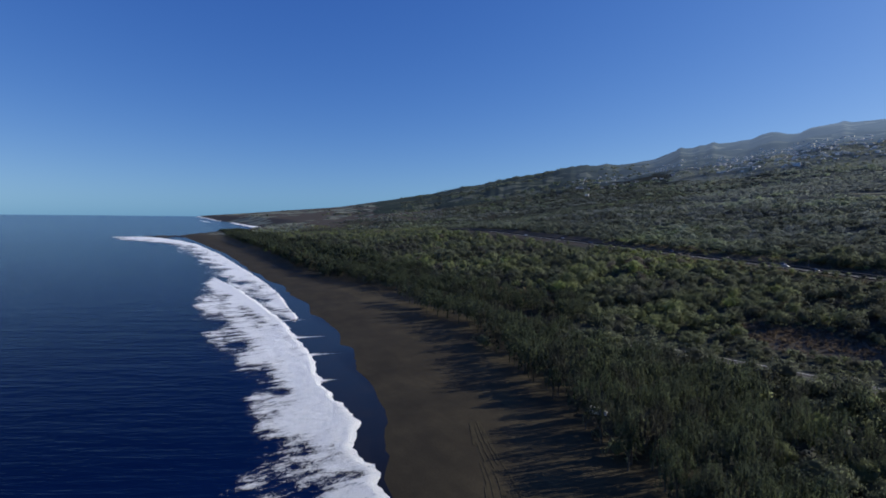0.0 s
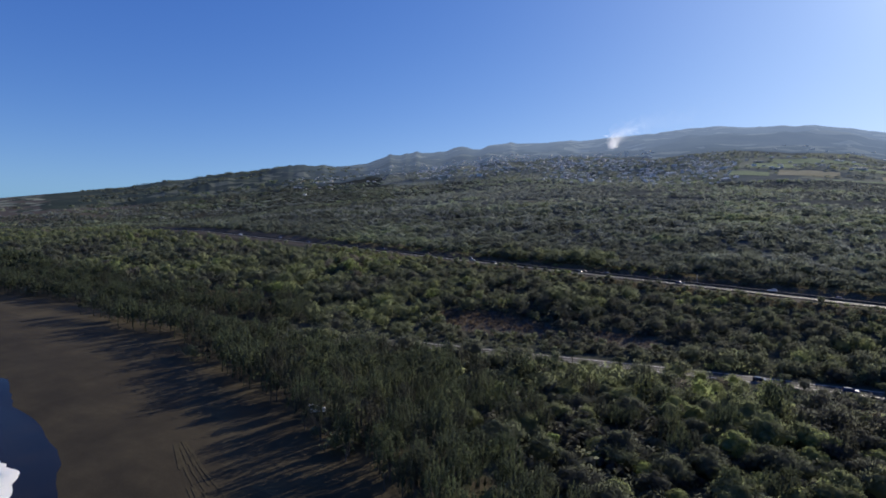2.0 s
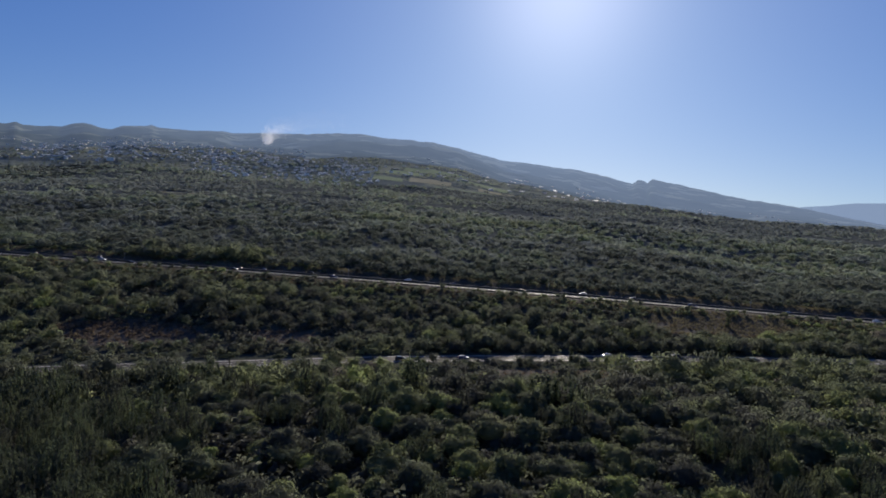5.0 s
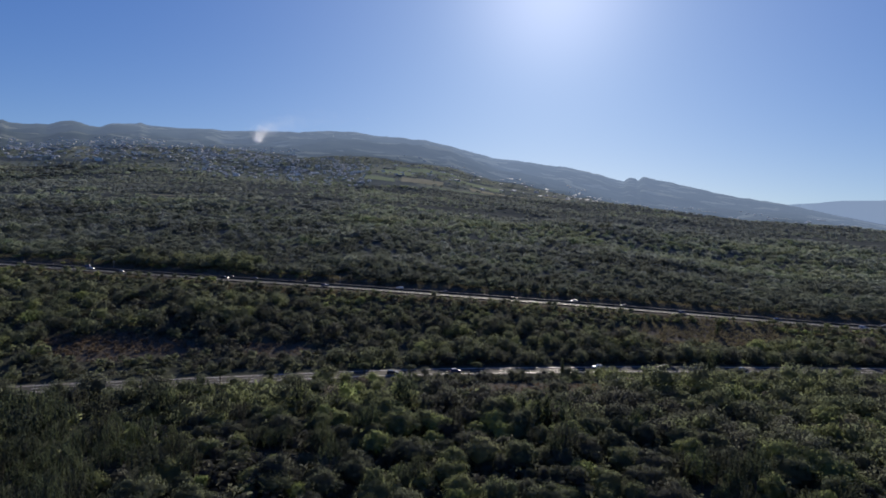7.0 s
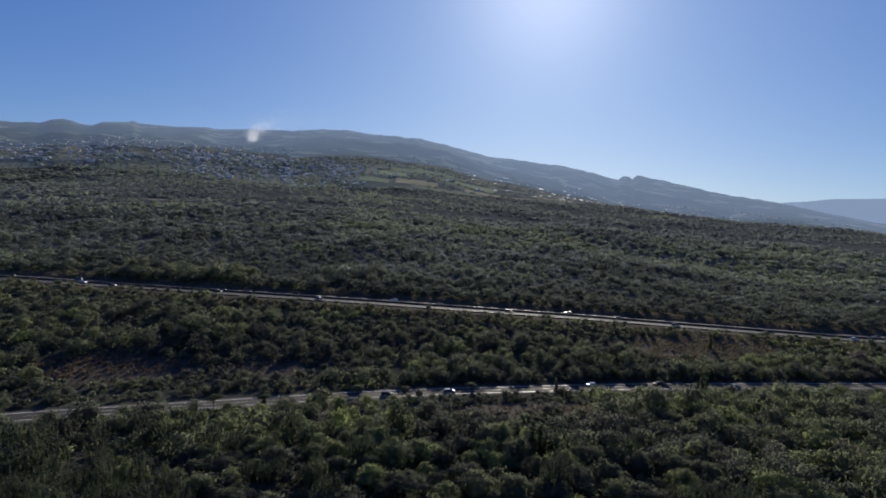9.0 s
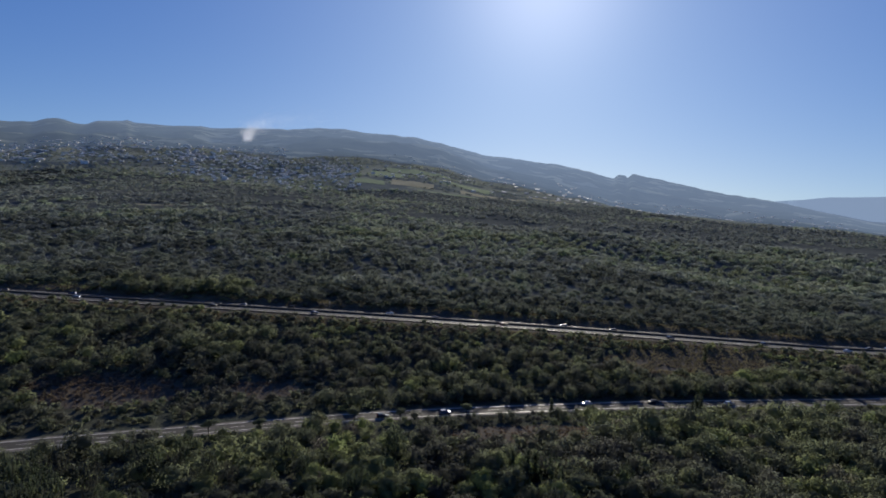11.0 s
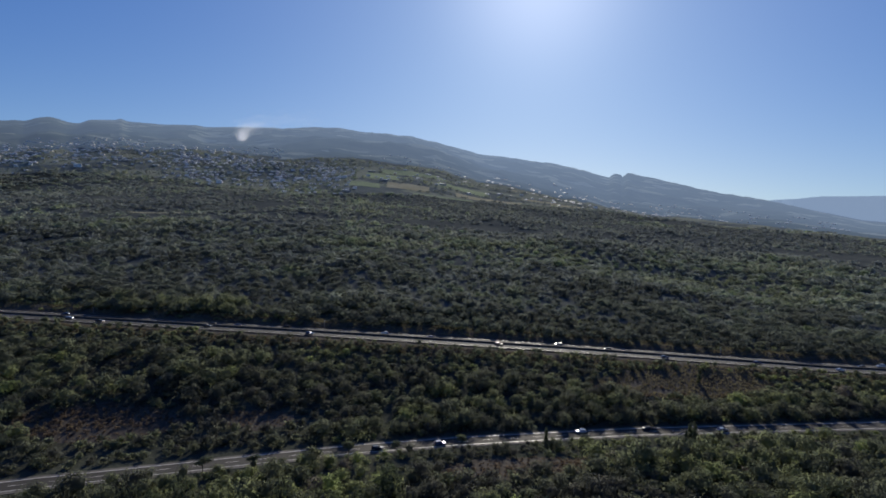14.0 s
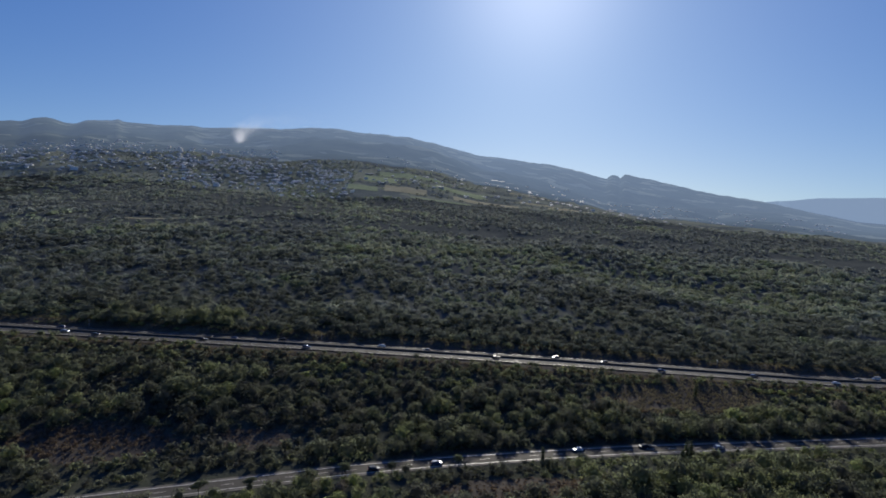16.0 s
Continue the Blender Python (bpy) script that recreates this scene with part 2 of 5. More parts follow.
def plots(nt, scale, share):
    """A patchwork of farm plots: 1 on the open ones, in clusters."""
    co = nt.nodes.new("ShaderNodeTexCoord")
    mp = nt.nodes.new("ShaderNodeMapping")
    mp.inputs["Scale"].default_value = (scale, scale * 1.5, 0.0)
    nt.links.new(co.outputs["Object"], mp.inputs["Vector"])
    vo = nt.nodes.new("ShaderNodeTexVoronoi")
    vo.inputs["Scale"].default_value = 1.0
    vo.inputs["Randomness"].default_value = 0.8
    nt.links.new(mp.outputs["Vector"], vo.inputs["Vector"])
    cell = nt.nodes.new("ShaderNodeSeparateColor")
    nt.links.new(vo.outputs["Color"], cell.inputs[0])
    both = mix(nt, 0.5, cell.outputs[0], noise_at(nt, scale * 0.25, 2.0))
    return ramp(nt, both, [(share, (0.0,) * 3), (share + 0.03, (0.75,) * 3)])


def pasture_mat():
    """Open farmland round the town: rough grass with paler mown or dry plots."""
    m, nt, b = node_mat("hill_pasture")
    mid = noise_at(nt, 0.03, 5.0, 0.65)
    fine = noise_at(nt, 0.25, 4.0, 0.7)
    # grass tones lightened and greyed: the haze over the town is in the colour
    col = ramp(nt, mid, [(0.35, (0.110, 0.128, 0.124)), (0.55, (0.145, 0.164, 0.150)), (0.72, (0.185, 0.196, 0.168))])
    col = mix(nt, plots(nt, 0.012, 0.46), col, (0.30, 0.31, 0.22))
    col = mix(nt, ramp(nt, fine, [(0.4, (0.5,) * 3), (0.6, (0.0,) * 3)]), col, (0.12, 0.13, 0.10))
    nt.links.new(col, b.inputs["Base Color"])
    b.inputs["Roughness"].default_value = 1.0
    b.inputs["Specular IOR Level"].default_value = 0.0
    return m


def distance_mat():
    """The far backdrop: a blue glow, set by distance, stands in for haze."""
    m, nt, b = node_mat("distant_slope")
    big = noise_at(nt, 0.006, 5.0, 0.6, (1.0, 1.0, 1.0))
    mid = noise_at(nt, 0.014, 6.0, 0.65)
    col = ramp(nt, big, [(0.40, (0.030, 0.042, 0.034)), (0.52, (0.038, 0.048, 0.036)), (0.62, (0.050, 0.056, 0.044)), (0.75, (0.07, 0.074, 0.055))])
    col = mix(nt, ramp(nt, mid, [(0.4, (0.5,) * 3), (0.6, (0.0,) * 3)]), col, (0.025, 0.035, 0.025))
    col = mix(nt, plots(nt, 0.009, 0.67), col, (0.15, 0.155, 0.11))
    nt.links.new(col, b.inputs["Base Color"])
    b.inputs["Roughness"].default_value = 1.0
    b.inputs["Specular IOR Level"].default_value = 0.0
    # emitted haze colour; the dense attribute sets its strength
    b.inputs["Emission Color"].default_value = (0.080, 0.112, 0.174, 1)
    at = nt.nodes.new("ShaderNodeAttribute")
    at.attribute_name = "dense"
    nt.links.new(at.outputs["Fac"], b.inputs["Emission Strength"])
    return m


M_GROUND, M_SAND, M_WATER, M_WET, M_FOAM, M_FAR = ground_mat(), sand_mat("damp_black_sand", (0.034, 0.027, 0.016), (0.066, 0.052, 0.029), 0.08), water_mat(), wet_mat(), foam_mat(), distance_mat()


# ---------------------------------------------------------------- mesh helpers
def mesh_tris(name, verts, mats, tint=None, normals=None):
    """A mesh of loose triangles: verts is (n, 3, 3); normals, of the same shape, round the shading of leaf masses."""
    n = len(verts)
    me = bpy.data.meshes.new(name)
    me.vertices.add(3 * n)
    me.vertices.foreach_set("co", np.ascontiguousarray(verts, dtype=np.float32).ravel())
    me.loops.add(3 * n)
    me.loops.foreach_set("vertex_index", np.arange(3 * n, dtype=np.int32))
    me.polygons.add(n)
    me.polygons.foreach_set("loop_start", np.arange(0, 3 * n, 3, dtype=np.int32))
    me.polygons.foreach_set("loop_total", np.full(n, 3, dtype=np.int32))
    if tint is not None:
        a = me.attributes.new("tint", "FLOAT", "POINT")
        a.data.foreach_set("value", np.repeat(tint, 3).astype(np.float32))
    me.update(calc_edges=True)
    if normals is not None:
        a = me.attributes.new("custom_normal", "FLOAT_VECTOR", "POINT")
        a.data.foreach_set("vector", np.ascontiguousarray(normals, dtype=np.float32).ravel())
    for m in mats if isinstance(mats, (list, tuple)) else [mats]:
        me.materials.append(m)
    return me


def mesh_grid(name, P, mats, keep=None, index=None, smooth=True, attr=None):
    """A sheet from a (rows, cols, 3) array; keep and index are (rows-1, cols-1)."""
    r, c = P.shape[:2]
    ids = np.arange(r * c).reshape(r, c)
    q = np.stack([ids[:-1, :-1], ids[:-1, 1:], ids[1:, 1:], ids[1:, :-1]], -1).reshape(-1, 4)
    k = np.ones(len(q), bool) if keep is None else keep.ravel()
    q = q[k].astype(np.int32)
    me = bpy.data.meshes.new(name)
    me.vertices.add(r * c)
    me.vertices.foreach_set("co", P.reshape(-1, 3).astype(np.float32).ravel())
    me.loops.add(4 * len(q))
    me.loops.foreach_set("vertex_index", q.ravel())
    me.polygons.add(len(q))
    me.polygons.foreach_set("loop_start", np.arange(0, 4 * len(q), 4, dtype=np.int32))
    me.polygons.foreach_set("loop_total", np.full(len(q), 4, dtype=np.int32))
    if index is not None:
        me.polygons.foreach_set("material_index", index.ravel()[k].astype(np.int32))
    me.polygons.foreach_set("use_smooth", np.full(len(q), smooth))
    for m in mats if isinstance(mats, (list, tuple)) else [mats]:
        me.materials.append(m)
    if attr is not None:
        a = me.attributes.new("dense", "FLOAT", "POINT")
        a.data.foreach_set("value", attr.ravel().astype(np.float32))
    me.update(calc_edges=True)
    return me


def part_mesh(name, me, parent, label=""):
    ob = new(name, me)
    ob.parent = parent
    return tagged(ob, label)


def lattice(x, y, seed):
    """Hashed random values in [0, 1) on an integer lattice."""
    h = np.sin(x * 127.1 + y * 311.7 + seed * 74.7) * 43758.5453
    return h - np.floor(h)


def value_noise(x, y, seed=0.0):
    x, y = np.broadcast_arrays(np.asarray(x, float), np.asarray(y, float))
    ix, iy = np.floor(x), np.floor(y)
    fx, fy = x - ix, y - iy
    fx, fy = fx * fx * (3 - 2 * fx), fy * fy * (3 - 2 * fy)
    a, b = lattice(ix, iy, seed), lattice(ix + 1, iy, seed)
    c, d = lattice(ix, iy + 1, seed), lattice(ix + 1, iy + 1, seed)
    return (a + (b - a) * fx) * (1 - fy) + (c + (d - c) * fx) * fy


def fbm(x, y, seed=0.0, octaves=4):
    out, amp = 0.0, 0.5
    for k in range(octaves):
        out = out + amp * (value_noise(x, y, seed + k) - 0.5)
        x, y, amp = x * 2.03, y * 2.03, amp * 0.5
    return out


# ---------------------------------------------------------------- lie of the land
SHORE = ([-4900, -3800, -3000, -2400, -2120, -1800, -1500, -1420, -1330, -1258, -1014, -721, -500, -390, -309, -247, -174, -115, -85, 0, 100, 400, 1500, 4900],
         [470, 470, 485, 474, 470, 420, 250, 140, 70, 112, 112, 110, 96, 94, 86, 79, 65, 49, 38, 14, -6, -40, -90, -200])
ROAD = ([-420, -250, -150, -95, -45, 0, 34, 75, 110, 160, 230, 420], [128, 146, 160, 173, 182, 190, 194, 197, 199, 199.3, 199.5, 203])
HIGH_Z = ([-4000, -2500, -1300, -700, -500, -220, -138, -60, 0, 114, 260, 600, 4000], [6, 6, 8, 32, 35.3, 27.3, 25.2, 23.3, 21.8, 18.2, 12.5, 8, 6])
SLOPE = ([-90, -80, -70, -60, -45, -25, 0, 13, 24, 37, 50, 80, 100], [0.004, 0.010, 0.02, 0.055, 0.11, 0.14, 0.15, 0.135, 0.138, 0.126, 0.126, 0.05, 0.01])
SKYLINE = ([-110, -88, -84.5, -79, -70, -60, -56, -52, -47, -44, -41, -37.5, -35.6, -35.2, -34.8, -34, -33.4, -33, -32.3, -31.9, -30.8, -29.9, -29.2, -28.4, -27.7, -27.05, -26.2, -25.5, -24.65, -22.9, -22.35, -21.8, -20.2, -18.9, -16.2, -15.4, -13.4, -8, -4.5, 0, 5, 9, 12, 20, 24, 25.8, 26.3, 26.9, 27.15, 27.6, 28.3, 34, 39.5, 43.5, 47, 60, 110],
           [-0.5, -0.5, -0.37, 0.05, 0.8, 2.35, 3.3, 3.95, 4.95, 5.4, 5.2, 5.75, 6.5, 6.83, 6.71, 6.71, 6.89, 6.86, 7.15, 6.97, 7.02, 7.16, 7.19, 7.58, 7.74, 7.69, 7.45, 7.46, 7.9, 8.06, 8.24, 8.1, 8.16, 8.14, 8.44, 8.33, 8.5, 8.95, 9.3, 9.2, 9.05, 8.25, 7.45, 6.55, 5.7, 5.35, 5.75, 5.7, 5.45, 5.8, 5.65, 4.2, 3.3, 2.4, 1.6, 0.6, -0.4])


def shore_y(x):
    return np.interp(x, *SHORE) + 3.0 * np.sin(x / 13.0) * np.clip(1 - np.abs(x + 200) / 600, 0, 1)


def road_y(x):
    return np.interp(x, *ROAD)


def high_y(x):
    return 298 - 0.14 * np.asarray(x, float)


def high_z(x):
    return np.interp(x, *HIGH_Z)


def near_land(x, y):
    """Beach, plain, embankment, highway shelf and the slope above it."""
    d = y - shore_y(x)
    plain = np.interp(d, [-80, -20, 0, 15, 45, 70, 170], [-6, -2, 0, 1.5, 3.0, 3.8, 4.5])
    hy, hz = high_y(x), high_z(x)
    foot = road_y(x) + 8
    t = np.clip((y - foot) / np.maximum(hy - 10.5 - foot, 5), 0, 1)
    low = plain + (hz - plain) * (t ** 1.25)
    v = y - hy
    az = np.degrees(np.arctan2(x, np.maximum(y, 1)))
    up = hz + 2.2 * np.clip((v - 11.5) / 6, 0, 1) + np.interp(az, *SLOPE) * np.maximum(v - 14, 0) * np.clip(0.6 + v / 900, 0.6, 1.0)
    z = np.where(v > 0, up, low)
    wild = np.clip((np.abs(v) - 18) / 40, 0, 1) * np.clip((d - 60) / 40, 0, 1) * np.clip((np.abs(y - road_y(x)) - 8) / 20, 0, 1)
    z = z + wild * (6 * fbm(x / 90, y / 90, 3) + np.clip(v / 300, 0, 1) * 26 * fbm(x / 330, y / 330, 9))
    z = np.where(d > 40, np.minimum(z, 3.0 + 0.35 * (d - 38)), np.minimum(z, plain))
    # far to the side the highway is out of sight and the coast is low
    return z


def skyline_z(az):
    rough = (0.45 * fbm(az / 2.6, 0 * az, 5, 6) + np.interp(az, [-24, 0, 20], [0.22, 0.10, 0.10]) * fbm(az / 0.5, 0 * az, 6, 3)) * np.clip((np.interp(az, *SKYLINE) - 1) / 3, 0, 1)
    rough = rough * np.interp(az, [-42, -39, -13, -9], [1.0, 0.3, 0.3, 1.0])
    return 54 + 4700 * np.tan(np.radians(np.interp(az, *SKYLINE) + rough + np.interp(az, [-45, -30], [0.0, 0.18])))


R0 = 1150.0


def land(x, y):
    x, y = np.asarray(x, float), np.asarray(y, float)
    r = np.hypot(x, y)
    az = np.degrees(np.arctan2(x, y))
    k = np.minimum(1.0, R0 / np.maximum(r, 1))
    base = near_land(x * k, y * k)
    t = np.clip((r - R0) / (4700 - R0), 0, 1)
    p = np.interp(az, [-60, 8, 20, 30, 60], [1.0, 1.0, 1.35, 1.9, 2.2])
    s = skyline_z(az)
    far = base + (s - base) * t ** p
    far = far + np.sin(np.pi * np.clip(t, 0, 1)) * (fbm(x / 520, y / 520, 21) * 110 + fbm(x / 150, y / 150, 31) * 34) * np.clip((s - 60) / 250, 0.05, 1)
    d = y - shore_y(x)
    far = np.minimum(far, np.where(d > 0, 0.5 + 0.30 * d, 0.1 * d))
    return np.where(r > R0, far, near_land(x, y))


def spread(lo, hi, step, out_lo, out_hi, grow):
    mid = list(np.arange(lo, hi + 0.1, step))
    s, v = step, hi
    while v < out_hi:
        s *= grow
        v += s
        mid.append(v)
    s, v = step, lo
    while v > out_lo:
        s *= grow
        v -= s
        mid.insert(0, v)
    return np.array(mid)


M_DRYSAND = sand_mat("dry_black_sand", (0.044, 0.035, 0.020), (0.084, 0.067, 0.036), 0.2)
# paler than the scrub ground below, with haze over the slope painted in
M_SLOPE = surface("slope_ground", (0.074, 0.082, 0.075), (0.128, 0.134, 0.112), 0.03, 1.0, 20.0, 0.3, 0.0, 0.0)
M_TRACK = surface("track_sand", (0.052, 0.043, 0.026), (0.074, 0.061, 0.035), 0.8, 0.95, 6.0, 0.03, 0.0, 0.1)
M_DRYSOIL = surface("dry_soil", (0.060, 0.050, 0.040), (0.105, 0.088, 0.066), 0.09, 0.95, 11.0, 0.25, 0.0, 0.1)


def open_ground(x, y):
    """The patches of dry grass and bare soil, with ragged edges."""
    k = 1 + 0.7 * fbm(x / 14, y / 14, 99)
    out = ((x + 95) / 30) ** 2 + ((y - 213) / 13) ** 2 < k
    out |= ((x + 37) / 15) ** 2 + ((y - 214) / 7) ** 2 < k
    out |= ((x - 160) / 48) ** 2 + ((y - 241) / 13) ** 2 < k
    out |= ((x - 56) / 30) ** 2 + ((y - 172) / 9) ** 2 < 0.8 * k
    out |= ((x + 235) / 30) ** 2 + ((y - 195) / 12) ** 2 < k
    return out | ((np.abs(y - high_y(x)) < 19) & (x > -640) & (x < 420))


def past_woods(x, y):
    """Beyond the upper edge of the woods, among fields and houses."""
    a, r = np.degrees(np.arctan2(x, y)), np.hypot(x, y)
    return (a > -36) & (r > np.interp(a, [-36, -33, -18, -8, -1, 4, 13, 24, 36, 47], [1600, 1450, 1230, 1080, 1050, 1110, 1170, 1290, 1330, 1290]) + 50 * fbm(x / 90, y / 90, 63))


# ground: one sheet from the sea bed to the upper slopes
gx = spread(-560, 320, 4.0, -4850, 2800, 1.035)
gy = spread(-40, 380, 3.0, -160, 2800, 1.035)
GX, GY = np.meshgrid(gx, gy)
G = np.stack([GX, GY, land(GX, GY)], -1)
cx, cy = 0.25 * (GX[1:, 1:] + GX[:-1, :-1] + GX[1:, :-1] + GX[:-1, 1:]), 0.25 * (GY[1:, 1:] + GY[:-1, :-1] + GY[1:, :-1] + GY[:-1, 1:])
cd = cy - shore_y(cx)
is_sand = (cd < 66 + 8 * fbm(cx / 30, cy / 30, 2)) & (cx > -1500)
keep = (np.hypot(cx, cy) < 1900) | ((cx < -1500) & (cy < 2500) & (np.hypot(cx, cy) < 4820) & (np.degrees(np.arctan2(cx, cy)) < -66))
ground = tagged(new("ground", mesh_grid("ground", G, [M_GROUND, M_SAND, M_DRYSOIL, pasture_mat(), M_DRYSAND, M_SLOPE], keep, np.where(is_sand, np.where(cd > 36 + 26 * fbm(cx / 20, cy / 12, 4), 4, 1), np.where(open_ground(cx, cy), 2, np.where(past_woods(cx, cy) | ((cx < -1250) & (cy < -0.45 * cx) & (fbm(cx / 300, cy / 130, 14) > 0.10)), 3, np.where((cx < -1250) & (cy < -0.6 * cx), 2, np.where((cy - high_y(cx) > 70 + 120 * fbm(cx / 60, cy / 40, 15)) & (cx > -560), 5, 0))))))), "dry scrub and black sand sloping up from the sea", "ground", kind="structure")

# distance: the upper slope and ridge of the volcano
az = np.radians(np.arange(-80, 75, 0.22))
rr = np.concatenate([np.geomspace(1800, 4700, 90), [4760, 4850]])
AZ, RR = np.meshgrid(az, rr)
FX, FY = RR * np.sin(AZ), RR * np.cos(AZ)
FZ = land(FX, FY) - np.where(RR > 4700, (RR - 4700) * 1.2, 0) - np.where(RR < 1830, 6, 0) - np.interp(np.degrees(AZ), [-80, -68], [14, 0])
# the haze glow grows with distance and towards the sun's bearing
tagged(new("distant_ridge", mesh_grid("distant_ridge", np.stack([FX, FY, FZ], -1), M_FAR, attr=np.interp(RR, [1800, 2300, 3200, 4700], [0.50, 0.70, 0.92, 1.08]) * np.interp(np.degrees(AZ), [-80, -48, -36, -22, 0, 14, 34], [0.04, 0.10, 0.55, 0.95, 1.12, 1.25, 1.05]))), "volcanic ridge on the skyline with a blue glow for haze", "ridge", kind="structure")
# a second, fainter shoulder beyond the slope's end, paler by a stronger haze glow
az = np.radians(np.arange(34, 75, 0.25))
AZ, TT = np.meshgrid(az, np.linspace(0, 1, 8))
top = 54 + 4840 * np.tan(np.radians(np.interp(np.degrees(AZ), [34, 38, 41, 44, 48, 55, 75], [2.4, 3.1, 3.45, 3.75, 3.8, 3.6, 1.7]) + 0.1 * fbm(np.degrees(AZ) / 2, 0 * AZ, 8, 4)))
tagged(new("distant_shoulder", mesh_grid("distant_shoulder", np.stack([4840 * np.sin(AZ), 4840 * np.cos(AZ), top * TT], -1), M_FAR, attr=1.75 + 0 * TT)), "faint mountain shoulder with a pale blue glow for haze", "ridge", kind="structure")

# sea
az = np.radians(np.arange(0, 360.1, 1.5))
rr = np.concatenate([[0.0], np.geomspace(6, 4900, 110)])
AZ, RR = np.meshgrid(az, rr)
SZ = np.interp(RR, [0, 2200, 3500, 4900], [0, 0, 7, 26])
SX, SY = RR * np.sin(AZ), RR * np.cos(AZ)
off = SY - shore_y(SX)
keep = (0.25 * (off[1:, 1:] + off[:-1, :-1] + off[1:, :-1] + off[:-1, 1:]) < 90)
tagged(new("water", mesh_grid("water", np.stack([SX, SY, SZ], -1), M_WATER, keep)), "deep blue sea with a light chop", "sea", kind="structure")


# ---------------------------------------------------------------- surf and wet sand
FRONT = ([-470, -375, -291, -230, -190, -156, -138, -121, -109, -95, -86, -60, 0], [58, 64, 63, 59, 54, 47, 46, 45, 38, 39, 36, 28, 8])
BACK = ([-470, -400, -340, -268, -223, -184, -160, -139, -126, -113, -97, -60, 0], [56, 40, 26, 23, 21, 22, 23, 21, 15, 13, 9, -2, -24])


def surf(name, x0, x1, front, back, height, label, base=0.13, n=900, m=46):
    """A breaking wave: a lumpy raised sheet, steep at its front, torn behind."""
    X, Q = np.meshgrid(np.linspace(x0, x1, n), np.linspace(0, 1, m))
    f = np.interp(X, *front) + 1.2 + 5.0 * (0.25 - np.abs(fbm(X / 13, 0 * X, 41, 3))) + 2.0 * (0.2 - np.abs(fbm(X / 3.5, 0 * X, 43, 3)))
    b = np.interp(X, *back) + 10 * fbm(X / 14, 0 * X, 47, 5) + 5 * fbm(X / 2.5, 0 * X, 49, 3)
    Y = b + (f - b) * Q
    ends = np.clip(np.minimum((X - x0), (x1 - X)) / 14, 0, 1)
    wave = np.where(Q < 0.93, 0.25 + 0.75 * Q ** 2, np.clip((1 - Q) / 0.07, 0, 1))
    Z = 0.15 + height * ends * wave * (0.7 + 1.2 * np.clip(fbm(X / 11, Y / 5, 51) + 0.3, 0, 1)) + 0.5 * np.clip(fbm(X / 2.2, Y / 2.0, 57, 4), -0.2, 1) * wave
    Z = np.maximum(Z, 0.13) + np.maximum(near_land(X, Y), 0) + np.interp(np.hypot(X, Y), [0, 2200, 3500, 4900], [0, 0, 7, 26])
    dense = base + 0.03 + 0.38 * Q ** 0.8 - 0.16 * np.clip((0.22 - Q) / 0.22, 0, 1) - 0.25 * (1 - ends) + 0.5 * fbm(X / 22, Y / 9, 61) + 0.25 * fbm(X / 3, Y / 9, 63)
    tagged(new(name, mesh_grid(name, np.stack([X, Y, Z], -1), M_FOAM, attr=dense)), label, "wave", kind="stuff")


surf("breaking_wave", -470, -20, FRONT, BACK, 0.7, "white foaming wave running up the black beach")
surf("breaking_wave", -1010, -255, ([-1010, -733, -519, -438, -354, -265, -250], [103, 102, 93, 89, 83, 70, 64]), ([-1010, -806, -694, -548, -462, -370, -265], [62, 52, 62, 54, 50, 56, 58]), 0.5, "spent white surf spreading over the shallows", 0.08, 900, 30)
surf("breaking_wave", -1330, -960, ([-1330, -1240, -1100, -960], [28, 66, 92, 102]), ([-1330, -1240, -1173, -1000, -960], [-34, -22, -8, 66, 80]), 0.8, "white surf wrapping round the rocky point", 0.2, 300, 18)
surf("breaking_wave", -2950, -1820, ([-2950, -2400, -2120, -1820], [494, 470, 465, 420]), ([-2950, -2400, -2120, -1820], [462, 420, 400, 350]), 1.5, "line of white surf in the far bay", 0.12, 300, 10)
surf("breaking_wave", -3650, -3050, ([-3650, -3050], [416, 400]), ([-3650, -3050], [400, 372]), 1.2, "thin line of surf off the far point", 0.06, 160, 8)
surf("breaking_wave", -4600, -3300, ([-4600, -3300], [520, 495]), ([-4600, -3300], [480, 462]), 2.0, "thin surf along the far rocky coast", 0.06, 260, 8)

# thin tongues of foam drawn up the wet sand
for x0, long in ((-372, 16), (-318, 15), (-262, 15), (-222, 13), (-192, 12), (-160, 7)):
    Q, S = np.meshgrid(np.linspace(0, 1, 40), np.linspace(-1, 1, 7))
    y0 = float(np.interp(x0, *FRONT)) + 1.0
    X = x0 + 0.25 * long * Q + S * (0.3 + 2.8 * (1 - Q) ** 1.5 + 0.5 * fbm(Q * 9, 0 * Q, x0, 3))
    Y = y0 + long * Q + 0.6 * fbm(Q * 6, S, x0 + 3)
    Z = np.maximum(near_land(X, Y), 0) + 0.14
    tagged(new("foam_tongue", mesh_grid("foam_tongue", np.stack([X, Y, Z], -1), M_FOAM, attr=0.46 - 0.20 * np.abs(S) - 0.12 * Q)), "thin tongue of foam running up wet sand", "foam", kind="stuff")

WET = ([-1258, -1014, -721, -500, -390, -309, -247, -210, -174, -137, -115, -95, -85, -40, 0], [116, 113, 112, 98, 97, 86, 79, 72, 65, 59, 50, 43, 40, 26, 16])
X, Q = np.meshgrid(np.linspace(-1250, -10, 1400), np.linspace(0, 1, 14))
edge = np.interp(X, *WET) + np.interp(X, [-360, -240], [-2.0, 1.0]) + 9 * fbm(X / 24, 0 * X, 71, 4) + 2.2 * np.sin(X / 11) ** 3
